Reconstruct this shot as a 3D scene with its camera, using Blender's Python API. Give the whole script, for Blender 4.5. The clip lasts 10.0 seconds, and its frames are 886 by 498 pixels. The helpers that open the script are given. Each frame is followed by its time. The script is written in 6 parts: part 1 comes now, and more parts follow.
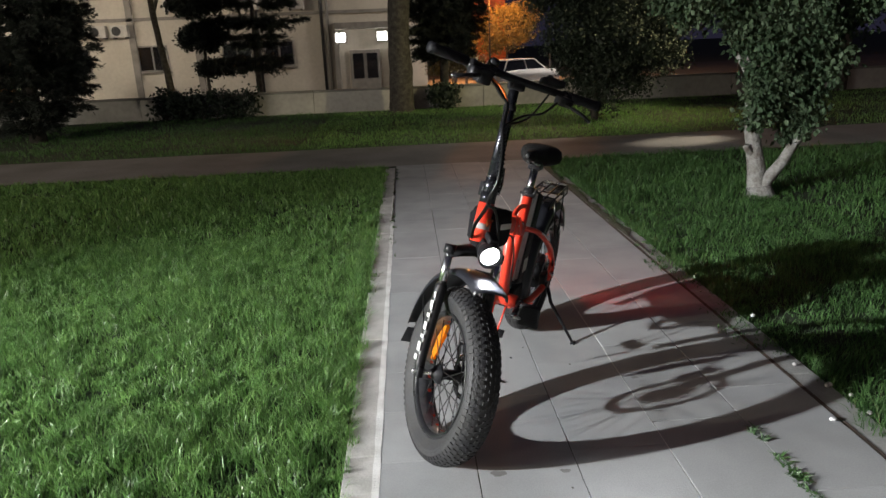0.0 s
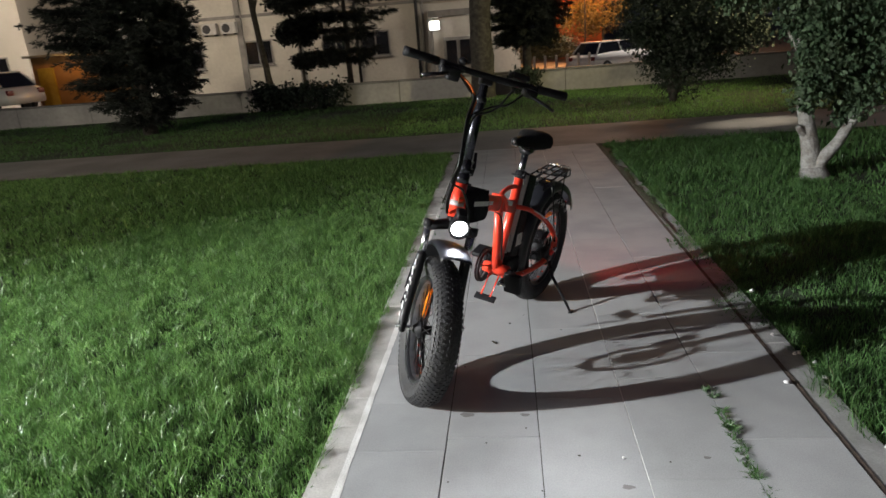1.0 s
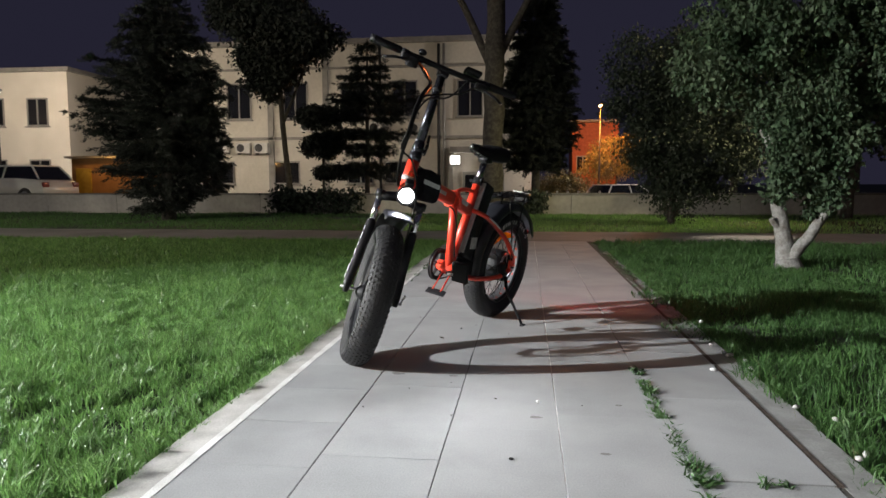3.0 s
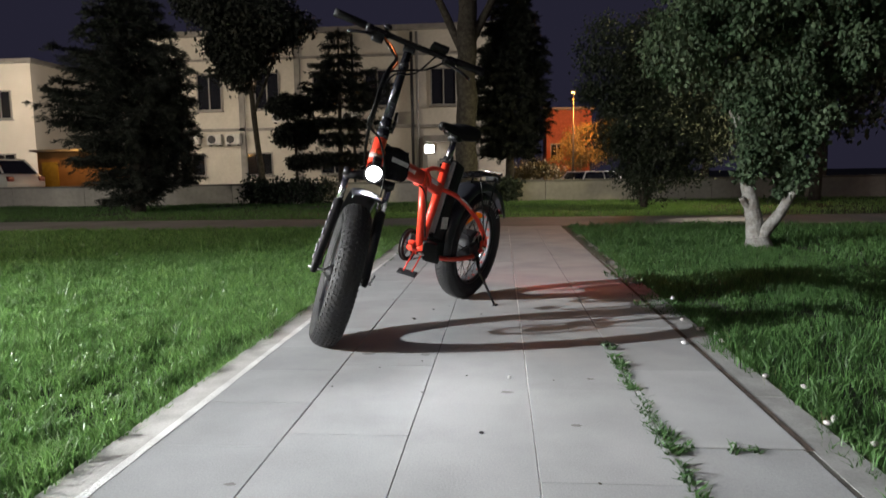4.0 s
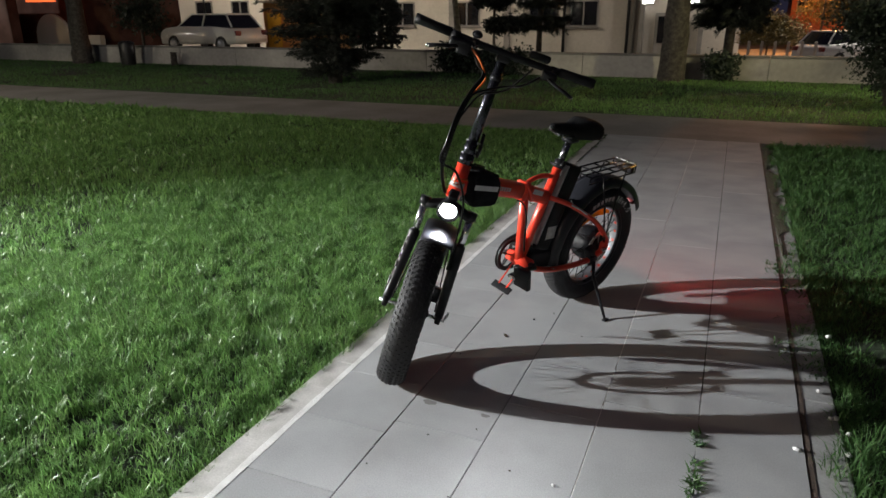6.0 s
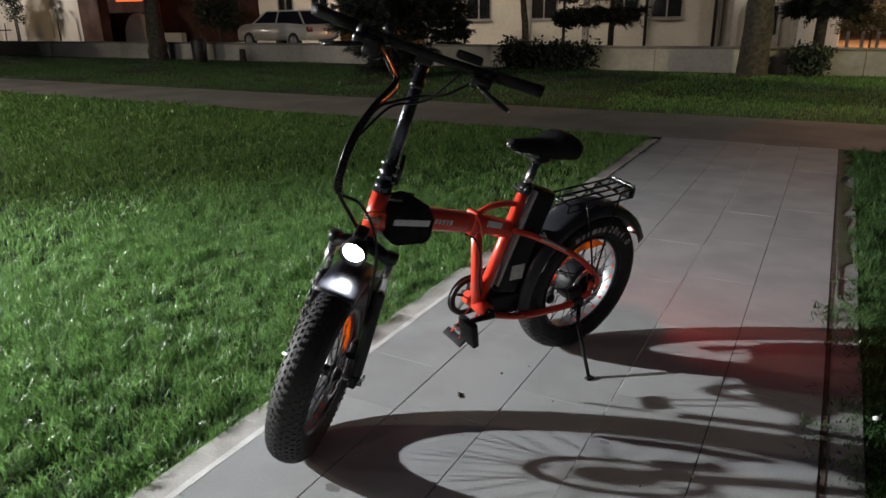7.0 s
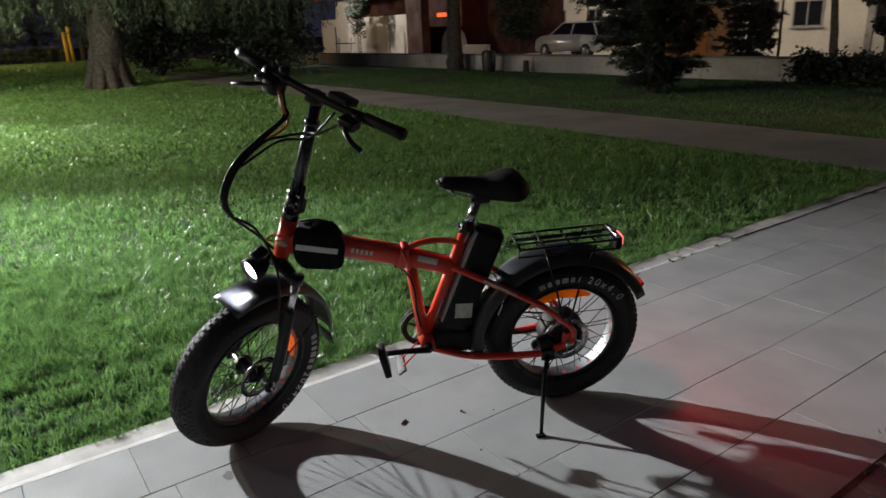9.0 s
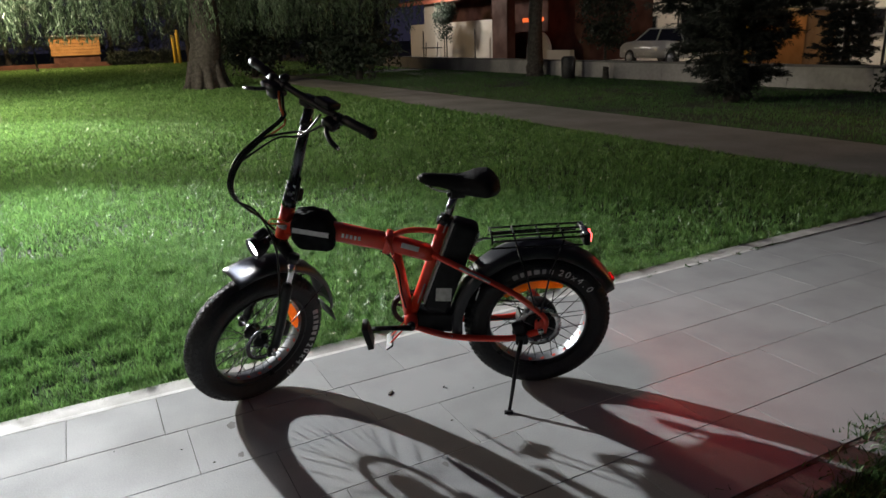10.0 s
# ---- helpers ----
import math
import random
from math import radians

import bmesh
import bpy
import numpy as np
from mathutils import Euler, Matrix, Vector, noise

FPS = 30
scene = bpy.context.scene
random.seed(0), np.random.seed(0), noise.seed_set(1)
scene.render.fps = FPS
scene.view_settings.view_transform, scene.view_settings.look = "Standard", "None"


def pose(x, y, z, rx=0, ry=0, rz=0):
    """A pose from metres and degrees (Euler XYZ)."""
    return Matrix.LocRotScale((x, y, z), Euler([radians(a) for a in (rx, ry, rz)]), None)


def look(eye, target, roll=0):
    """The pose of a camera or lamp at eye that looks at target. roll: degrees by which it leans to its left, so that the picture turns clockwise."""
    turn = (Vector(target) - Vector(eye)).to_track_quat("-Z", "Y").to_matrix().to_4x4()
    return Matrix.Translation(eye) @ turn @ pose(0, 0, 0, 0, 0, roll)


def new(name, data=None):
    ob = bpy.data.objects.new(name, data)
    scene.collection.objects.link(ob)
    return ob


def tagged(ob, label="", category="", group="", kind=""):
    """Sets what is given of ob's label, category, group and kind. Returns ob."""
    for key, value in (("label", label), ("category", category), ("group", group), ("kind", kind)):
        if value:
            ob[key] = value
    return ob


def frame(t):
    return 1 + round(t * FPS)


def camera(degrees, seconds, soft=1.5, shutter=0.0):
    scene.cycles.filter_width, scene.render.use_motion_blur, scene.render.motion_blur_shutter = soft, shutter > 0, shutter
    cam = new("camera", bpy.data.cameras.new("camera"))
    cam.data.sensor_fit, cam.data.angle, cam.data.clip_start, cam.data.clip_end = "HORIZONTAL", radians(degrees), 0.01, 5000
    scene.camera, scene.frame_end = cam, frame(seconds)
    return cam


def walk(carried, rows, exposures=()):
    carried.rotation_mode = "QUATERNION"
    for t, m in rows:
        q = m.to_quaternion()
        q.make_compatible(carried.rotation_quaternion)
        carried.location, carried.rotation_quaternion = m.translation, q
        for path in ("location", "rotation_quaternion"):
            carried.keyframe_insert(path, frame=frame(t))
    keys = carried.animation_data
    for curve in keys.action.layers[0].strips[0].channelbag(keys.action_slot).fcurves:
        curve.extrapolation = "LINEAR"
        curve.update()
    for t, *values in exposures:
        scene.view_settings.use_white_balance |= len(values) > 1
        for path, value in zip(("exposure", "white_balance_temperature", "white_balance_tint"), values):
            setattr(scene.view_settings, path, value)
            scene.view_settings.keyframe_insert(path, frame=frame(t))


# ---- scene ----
cam = camera(65.9, 10.0, soft=1.5, shutter=0.15)
PATH = [
    (0, (0.162, -0.189, 1.353), (0.246, 1.727, 0.787), -2.4),
    (0.5, (0.377, -0.41, 1.373), (0.33, 1.495, 0.766), -2.5),
    (1, (0.611, -0.565, 1.39), (0.402, 1.335, 0.801), -4.6),
    (1.5, (0.902, -0.669, 1.343), (0.462, 1.214, 0.833), -2.9),
    (2, (0.942, -0.737, 1.109), (0.741, 1.197, 0.637), -1.9),
    (2.5, (0.907, -0.791, 0.777), (0.676, 1.147, 0.341), -1.0),
    (2.7, (0.893, -0.86, 0.765), (0.645, 1.103, 0.469), -0.5),
    (3.8, (0.909, -0.809, 0.687), (0.733, 1.179, 0.561), -0.0),
    (4, (0.918, -0.815, 0.695), (0.746, 1.165, 0.474), -0.9),
    (4.5, (0.996, -0.785, 0.973), (0.713, 1.12, 0.432), -2.1),
    (5, (1.144, -0.716, 1.226), (0.703, 1.128, 0.59), -4.1),
    (5.5, (1.217, -0.551, 1.351), (0.626, 1.251, 0.714), -2.4),
    (5.7, (1.244, -0.45, 1.374), (0.618, 1.339, 0.734), -0.9),
    (6.8, (1.485, 0.266, 1.346), (0.51, 1.881, 0.681), -2.8),
    (7, (1.536, 0.44, 1.349), (0.607, 2.083, 0.687), -1.1),
    (7.5, (1.691, 0.723, 1.353), (0.668, 2.308, 0.69), -3.4),
    (8, (2.001, 0.891, 1.338), (0.73, 2.261, 0.627), -2.0),
    (8.5, (2.233, 1.074, 1.372), (0.828, 2.356, 0.753), -1.4),
    (9, (2.441, 1.257, 1.403), (0.874, 2.336, 0.788), -2.4),
    (9.5, (2.763, 1.372, 1.404), (1.044, 2.16, 0.751), -2.9),
    (10, (2.877, 1.428, 1.421), (1.18, 2.303, 0.826), -2.1),
]
walk(cam, [(t, look(eye, target, roll)) for t, eye, target, roll in PATH],
     [(0, 0.04), (1.5, 0.04), (2.5, 0.20), (3.8, 0.18), (4.5, 0.12), (5.5, -0.02), (7.5, -0.06), (9, -0.04), (10, 0.0)])

# ---- world and light ----
def make_world():
    w = bpy.data.worlds.new("night_sky")
    w.use_nodes = True
    bg = w.node_tree.nodes["Background"]
    bg.inputs[0].default_value = (0.50, 0.47, 0.88, 1)
    bg.inputs[1].default_value = 0.029
    scene.world = w


make_world()
KEY_AT = (-7.9, -0.72, 2.95)


def lamp(name, kind, where, power, colour, size=0.1, aim=None, angle=70, blend=0.5):
    data = bpy.data.lights.new(name, kind)
    data.energy, data.color = power, colour
    if kind in ("POINT", "SPOT"):
        data.shadow_soft_size = size
    if kind == "SPOT":
        data.spot_size, data.spot_blend = radians(angle), blend
    ob = new(name, data)
    ob.matrix_world = look(where, aim) if aim else Matrix.Translation(where)
    return ob


lamp("park_lamp_light", "SPOT", KEY_AT, 7700, (0.95, 0.98, 1.0), 0.08, (-1.7, 1.15, 0.0), 60, 1.0)
lamp("park_lamp_side_light", "POINT", KEY_AT, 900, (1.0, 0.96, 0.86), 0.08)
lamp("second_park_lamp_light", "SPOT", (9.5, 10.8, 4.3), 2600, (1.0, 0.88, 0.46), 0.15, (1.6, 13.6, 0.0), 56, 0.9)
# Narrow extra spot, added only to make the bright patch on the cross path.
lamp("cross_path_patch_spot", "SPOT", (9.5, 10.8, 4.3), 3600, (1.0, 0.88, 0.70), 0.12, (3.95, 9.0, 0.0), 8, 0.8)
lamp("third_park_lamp_light", "POINT", (-16.4, -1.9, 3.3), 4200, (1.0, 0.90, 0.68), 0.15)
lamp("third_park_lamp_pool", "SPOT", (-16.4, -1.9, 3.3), 9500, (1.0, 0.95, 0.86), 0.15, (-11.6, 0.5, 0.0), 42, 1.0)
lamp("parking_light", "POINT", (7.4, 34.6, 5.4), 2600, (1.0, 0.9, 0.8), 0.15)
# Unseen warm lamps added behind the camera to lift the shadows.
lamp("unseen_fill_behind", "POINT", (-13.5, -11.0, 6.4), 900, (1.0, 0.84, 0.70), 0.5)
lamp("unseen_fill_side", "POINT", (-2.5, -15.0, 6.4), 620, (1.0, 0.84, 0.70), 0.5)
lamp("yard_light_a", "SPOT", (-13.4, 29.0, 4.1), 1000, (1.0, 0.86, 0.68), 0.2, (-11.0, 38.0, -2.0), 130, 1.0)
lamp("yard_light_b", "SPOT", (-24.5, 29.5, 5.2), 3600, (1.0, 0.86, 0.68), 0.2, (-23.5, 38.0, 0.5), 155, 0.5)
lamp("sodium_light", "POINT", (5.3, 41.2, 5.2), 3600, (1.0, 0.36, 0.07), 0.15)
lamp("kiosk_light", "POINT", (-17.6, 27.6, 2.4), 60, (1.0, 0.5, 0.15), 0.1)
# Unseen lamp without a fixture, added to brighten the white parapet.
lamp("terrace_fill_light", "POINT", (-33.0, 19.2, 3.4), 520, (1.0, 0.92, 0.84), 0.1)
lamp("far_sodium_light", "POINT", (-54.5, -0.6, 5.5), 6000, (1.0, 0.70, 0.36), 0.2)


# ---- materials ----
def material(name, colour, rough=0.6, metal=0.0, second=None, scale=8.0, detail=6.0, low=0.35, high=0.65,
             bump=0.0, bump_scale=60.0, coat=0.0, island=0.0, per_object=0.0, fine=None, spec=0.5, thin=0.0):
    m = bpy.data.materials.new(name)
    m.use_nodes = True
    nt = m.node_tree
    b = nt.nodes["Principled BSDF"]
    b.inputs["Roughness"].default_value = rough
    b.inputs["Metallic"].default_value = metal
    b.inputs["Coat Weight"].default_value = coat
    b.inputs["Coat Roughness"].default_value = 0.15
    b.inputs["Specular IOR Level"].default_value = spec
    b.inputs["Base Color"].default_value = (*colour, 1)
    geo = nt.nodes.new("ShaderNodeNewGeometry")
    out = None
    if second is not None:
        tex = nt.nodes.new("ShaderNodeTexNoise")
        tex.inputs["Scale"].default_value, tex.inputs["Detail"].default_value = scale, detail
        nt.links.new(geo.outputs["Position"], tex.inputs["Vector"])
        ramp = nt.nodes.new("ShaderNodeMapRange")
        ramp.inputs[1].default_value, ramp.inputs[2].default_value = low, high
        nt.links.new(tex.outputs["Fac"], ramp.inputs[0])
        mix = nt.nodes.new("ShaderNodeMix")
        mix.data_type = "RGBA"
        mix.inputs[6].default_value, mix.inputs[7].default_value = (*colour, 1), (*second, 1)
        nt.links.new(ramp.outputs[0], mix.inputs[0])
        out = mix.outputs[2]
        rr = nt.nodes.new("ShaderNodeMapRange")
        rr.inputs[3].default_value, rr.inputs[4].default_value = rough * 0.88, min(1.0, rough * 1.12)
        nt.links.new(ramp.outputs[0], rr.inputs[0])
        nt.links.new(rr.outputs[0], b.inputs["Roughness"])
    if fine is not None:
        t2 = nt.nodes.new("ShaderNodeTexNoise")
        t2.inputs["Scale"].default_value, t2.inputs["Detail"].default_value = fine[0], 4.0
        nt.links.new(geo.outputs["Position"], t2.inputs["Vector"])
        r2 = nt.nodes.new("ShaderNodeMapRange")
        r2.inputs[1].default_value, r2.inputs[2].default_value = 0.3, 0.7
        r2.inputs[3].default_value, r2.inputs[4].default_value = 1 - fine[1], 1 + fine[1]
        nt.links.new(t2.outputs["Fac"], r2.inputs[0])
        out = scaled(nt, out, colour, r2.outputs[0])
    if island or per_object:
        if island:
            src, amount = geo.outputs["Random Per Island"], island
        else:
            src, amount = nt.nodes.new("ShaderNodeObjectInfo").outputs["Random"], per_object
        r3 = nt.nodes.new("ShaderNodeMapRange")
        r3.inputs[3].default_value, r3.inputs[4].default_value = 1 - amount, 1 + amount
        nt.links.new(src, r3.inputs[0])
        out = scaled(nt, out, colour, r3.outputs[0])
    if out is not None:
        nt.links.new(out, b.inputs["Base Color"])
    if thin:
        # light that passes through leaves
        back = nt.nodes.new("ShaderNodeBsdfTranslucent")
        both = nt.nodes.new("ShaderNodeMixShader")
        both.inputs[0].default_value = thin
        if out is not None:
            nt.links.new(out, back.inputs[0])
        else:
            back.inputs[0].default_value = (*colour, 1)
        nt.links.new(b.outputs[0], both.inputs[1])
        nt.links.new(back.outputs[0], both.inputs[2])
        nt.links.new(both.outputs[0], nt.nodes["Material Output"].inputs["Surface"])
    if bump:
        t4 = nt.nodes.new("ShaderNodeTexNoise")
        t4.inputs["Scale"].default_value, t4.inputs["Detail"].default_value = bump_scale, 6.0
        nt.links.new(geo.outputs["Position"], t4.inputs["Vector"])
        bp = nt.nodes.new("ShaderNodeBump")
        bp.inputs["Strength"].default_value, bp.inputs["Distance"].default_value = bump, 0.01
        nt.links.new(t4.outputs["Fac"], bp.inputs["Height"])
        nt.links.new(bp.outputs[0], b.inputs["Normal"])
    return m


def scaled(nt, out, colour, factor):
    mul = nt.nodes.new("ShaderNodeVectorMath")
    mul.operation = "SCALE"
    if out is None:
        mul.inputs[0].default_value = colour
    else:
        nt.links.new(out, mul.inputs[0])
    nt.links.new(factor, mul.inputs["Scale"])
    return mul.outputs[0]


def glowing(name, colour, strength):
    m = bpy.data.materials.new(name)
    m.use_nodes = True
    b = m.node_tree.nodes["Principled BSDF"]
    b.inputs["Base Color"].default_value = (*colour, 1)
    b.inputs["Emission Color"].default_value = (*colour, 1)
    b.inputs["Emission Strength"].default_value = strength
    return m


SLAB = material("concrete_slab", (0.354, 0.361, 0.366), 0.8, second=(0.287, 0.292, 0.294), scale=3.0, low=0.38, high=0.72, bump=0.12, bump_scale=140, fine=(220, 0.10), per_object=0.07, spec=0.3)
KERB = material("kerb_concrete", (0.56, 0.545, 0.52), 0.8, second=(0.40, 0.39, 0.365), scale=9, bump=0.14, bump_scale=90, fine=(150, 0.12), per_object=0.06)
SOIL = material("soil", (0.045, 0.035, 0.025), 0.95, second=(0.02, 0.02, 0.012), scale=14, bump=0.8, bump_scale=60, fine=(120, 0.3))
GROUND = material("turf_soil", (0.026, 0.046, 0.017), 0.95, second=(0.018, 0.028, 0.012), scale=3, bump=0.8, bump_scale=40, fine=(90, 0.35))
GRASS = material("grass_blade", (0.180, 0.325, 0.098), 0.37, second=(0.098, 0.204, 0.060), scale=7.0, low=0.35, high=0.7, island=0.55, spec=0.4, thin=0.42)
# Darker copy of the grass: weaker light on the verge put into its colour.
SHADEGRASS = material("shaded_grass_blade", (0.088, 0.182, 0.056), 0.48, second=(0.050, 0.115, 0.036), scale=6.0, low=0.35, high=0.7, island=0.5, spec=0.3, thin=0.36)
DRY = material("dry_grass", (0.16, 0.15, 0.07), 0.7, second=(0.08, 0.08, 0.03), scale=20, island=0.4)
WEED = material("weed_leaf", (0.07, 0.15, 0.045), 0.5, second=(0.04, 0.09, 0.03), scale=9, island=0.4, thin=0.3)
MOSS = material("moss", (0.045, 0.055, 0.028), 0.95, second=(0.065, 0.055, 0.04), scale=25, bump=0.8, bump_scale=150)
CROSS = material("cross_path_concrete", (0.235, 0.222, 0.208), 0.85, second=(0.175, 0.165, 0.153), scale=1.1, bump=0.25, bump_scale=60, fine=(40, 0.12))
STREET = material("yard_asphalt", (0.07, 0.068, 0.065), 0.9, second=(0.05, 0.048, 0.046), scale=2, bump=0.3, bump_scale=80, fine=(60, 0.2))
PAINT = material("orange_red_paint", (0.86, 0.062, 0.030), 0.34, coat=0.5, second=(0.80, 0.054, 0.026), scale=12, fine=(300, 0.04))
BLACK = material("black_paint", (0.011, 0.011, 0.013), 0.30, spec=0.3, second=(0.02, 0.02, 0.022), scale=15, fine=(200, 0.1))
MATT = material("black_plastic", (0.009, 0.009, 0.011), 0.5, spec=0.22, second=(0.016, 0.016, 0.018), scale=30, bump=0.15, bump_scale=500)
FENDER = material("black_fender_plastic", (0.016, 0.017, 0.022), 0.33, second=(0.024, 0.025, 0.03), scale=10, fine=(120, 0.12))
TYRE = material("tyre_rubber", (0.021, 0.021, 0.024), 0.66, spec=0.4, second=(0.034, 0.033, 0.033), scale=18, bump=0.2, bump_scale=250, fine=(90, 0.18))
FABRIC = material("black_bag_fabric", (0.010, 0.010, 0.012), 0.9, spec=0.1, second=(0.02, 0.02, 0.022), scale=40, bump=0.4, bump_scale=700)
LEATHER = material("saddle_cover", (0.007, 0.007, 0.007), 0.6, spec=0.2, second=(0.013, 0.013, 0.013), scale=30, bump=0.25, bump_scale=400)
STEEL = material("brushed_steel", (0.62, 0.62, 0.62), 0.28, 1.0, second=(0.5, 0.5, 0.5), scale=40)
ALLOY = material("rim_alloy", (0.34, 0.35, 0.37), 0.48, 0.9, second=(0.24, 0.25, 0.27), scale=30)
CHROME = material("stanchion_chrome", (0.85, 0.85, 0.87), 0.24, 1.0, second=(0.75, 0.75, 0.77), scale=60)
STRIPE = material("white_reflective_strip", (0.74, 0.73, 0.72), 0.5, second=(0.6, 0.59, 0.58), scale=60)
SPOKE = material("spoke_steel", (0.05, 0.05, 0.052), 0.4, 0.8)
AMBER = material("amber_reflector", (0.95, 0.40, 0.03), 0.22, coat=0.5, second=(0.9, 0.32, 0.02), scale=120, thin=0.5)
RUBRED = material("red_reflector", (0.16, 0.008, 0.008), 0.3, coat=0.5)
STRAP = material("red_rim_strip", (0.55, 0.06, 0.03), 0.5)
WHITE = material("white_print", (0.72, 0.72, 0.72), 0.45, second=(0.6, 0.6, 0.6), scale=200)
REFLECT = material("grey_reflective_strip", (0.45, 0.43, 0.43), 0.4, second=(0.36, 0.35, 0.35), scale=60)
STICKER = material("paper_sticker", (0.72, 0.71, 0.68), 0.6, second=(0.55, 0.54, 0.5), scale=50)
CABLE = material("black_cable", (0.010, 0.010, 0.010), 0.28, spec=0.3)
FORKBLK = material("satin_black_fork", (0.012, 0.012, 0.014), 0.34, spec=0.28, second=(0.018, 0.018, 0.02), scale=25, fine=(200, 0.1))
GLOSS = material("gloss_black_alloy", (0.050, 0.052, 0.062), 0.26, 0.8, second=(0.038, 0.039, 0.048), scale=15)
POSTMET = material("dark_seat_post_metal", (0.30, 0.30, 0.32), 0.22, 1.0, second=(0.22, 0.22, 0.24), scale=30)
COPPER = material("orange_cable", (0.55, 0.12, 0.02), 0.4)
LIT = glowing("headlight_lens", (1.0, 1.0, 1.0), 40.0)
REDLIT = glowing("tail_light_lens", (1.0, 0.10, 0.10), 4.5)
WALLLIT = glowing("wall_lamp_glass", (1.0, 0.97, 0.9), 9.0)
SODIUM = glowing("sodium_lamp_glass", (1.0, 0.55, 0.15), 20.0)
NEON = glowing("sign_glass", (1.0, 0.16, 0.04), 1.2)
WHITELIT = glowing("distant_lamp_glass", (1.0, 1.0, 0.95), 12.0)
BARK = material("pale_bark", (0.265, 0.265, 0.255), 0.88, second=(0.13, 0.115, 0.10), scale=11, low=0.42, high=0.72, bump=1.4, bump_scale=40, fine=(60, 0.2))
DARKBARK = material("dark_bark", (0.068, 0.060, 0.052), 0.9, second=(0.034, 0.030, 0.027), scale=12, bump=1.0, bump_scale=25, fine=(40, 0.25))
LEAF = material("broad_leaf", (0.084, 0.122, 0.070), 0.58, second=(0.036, 0.066, 0.034), scale=3, spec=0.2, island=0.5, thin=0.2)
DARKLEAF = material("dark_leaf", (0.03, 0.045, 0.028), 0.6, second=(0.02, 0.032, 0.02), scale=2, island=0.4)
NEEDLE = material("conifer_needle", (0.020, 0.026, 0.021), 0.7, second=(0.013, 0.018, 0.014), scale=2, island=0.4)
WILLOW = material("willow_leaf", (0.12, 0.175, 0.10), 0.5, second=(0.075, 0.12, 0.065), scale=2, island=0.35, thin=0.35)
MORTAR = material("pale_mortar", (0.80, 0.795, 0.78), 0.85, second=(0.60, 0.59, 0.57), scale=9, bump=0.4, bump_scale=120)
# Leaf colour shifted to orange: the sodium lamp's tint is put into it.
ORANGELEAF = material("orange_tinted_leaf", (0.13, 0.10, 0.03), 0.5, second=(0.09, 0.07, 0.02), scale=2, island=0.35)
# Kerb concrete darkened for the right kerb's shade, put into its colour.
KERBGREY = material("darkened_kerb", (0.30, 0.30, 0.295), 0.85, second=(0.22, 0.22, 0.215), scale=8, bump=0.2, bump_scale=90, fine=(150, 0.12))
SEAMBROWN = material("seam_brown", (0.105, 0.075, 0.058), 0.95, second=(0.06, 0.045, 0.036), scale=22, bump=0.6, bump_scale=150, fine=(160, 0.25))
GROUT = material("joint_grout", (0.085, 0.08, 0.07), 0.95, second=(0.05, 0.047, 0.04), scale=6, bump=0.5, bump_scale=120)
WALLC = material("boundary_wall_render", (0.37, 0.355, 0.345), 0.85, second=(0.29, 0.28, 0.275), scale=0.9, bump=0.3, bump_scale=30, fine=(10, 0.1))
COPING = material("wall_coping", (0.20, 0.195, 0.19), 0.85, second=(0.14, 0.135, 0.13), scale=3, bump=0.3, bump_scale=30)
FACADE = material("facade_render", (0.56, 0.525, 0.455), 0.85, second=(0.48, 0.45, 0.39), scale=0.5, bump=0.2, bump_scale=20, fine=(6, 0.06))
FACADE2 = material("pale_facade", (0.68, 0.63, 0.56), 0.85, second=(0.60, 0.555, 0.49), scale=0.5, bump=0.2, bump_scale=20)
TRIM = material("grey_trim", (0.26, 0.245, 0.225), 0.8, second=(0.2, 0.19, 0.175), scale=3)
GLASS = material("dark_window_glass", (0.012, 0.013, 0.016), 0.08, spec=0.8)
FRAMEW = material("window_frame_paint", (0.22, 0.21, 0.195), 0.5)
ACWHITE = material("ac_casing", (0.55, 0.54, 0.51), 0.5, second=(0.45, 0.44, 0.42), scale=5)
DARKMET = material("dark_metal", (0.05, 0.05, 0.052), 0.5, 0.6, second=(0.035, 0.035, 0.036), scale=8)
CARPAINT = material("white_car_paint", (0.7, 0.7, 0.7), 0.25, coat=0.6, second=(0.66, 0.66, 0.66), scale=3)
CARGLASS = material("car_glass", (0.01, 0.011, 0.013), 0.06, spec=0.8)
SCREEN = material("display_glass", (0.01, 0.011, 0.013), 0.4)
ROOFT = material("red_roof_tile", (0.32, 0.09, 0.05), 0.8, second=(0.24, 0.07, 0.04), scale=6, bump=0.5, bump_scale=15)
KIOSK = material("ochre_panel", (0.45, 0.24, 0.09), 0.75, second=(0.36, 0.19, 0.07), scale=2)
TERRACE = material("brown_terrace_wall", (0.11, 0.042, 0.03), 0.8, second=(0.07, 0.028, 0.02), scale=1.5, bump=0.3, bump_scale=12)
YPOST = material("yellow_post_paint", (0.6, 0.42, 0.05), 0.6, second=(0.5, 0.34, 0.04), scale=6)


# ---- mesh helpers ----
def link(name, bm, mat, parent=None, label="", smooth=False):
    me = bpy.data.meshes.new(name)
    bm.normal_update()
    bm.to_mesh(me)
    bm.free()
    for m in (mat if isinstance(mat, (list, tuple)) else [mat]):
        me.materials.append(m)
    if smooth:
        me.polygons.foreach_set("use_smooth", [True] * len(me.polygons))
    ob = new(name, me)
    if parent is not None:
        ob.parent = parent
    if label:
        ob["label"] = label
    return ob


def part(name, bm, mat, parent, label="", smooth=True):
    return link(name, bm, mat, parent, label, smooth)


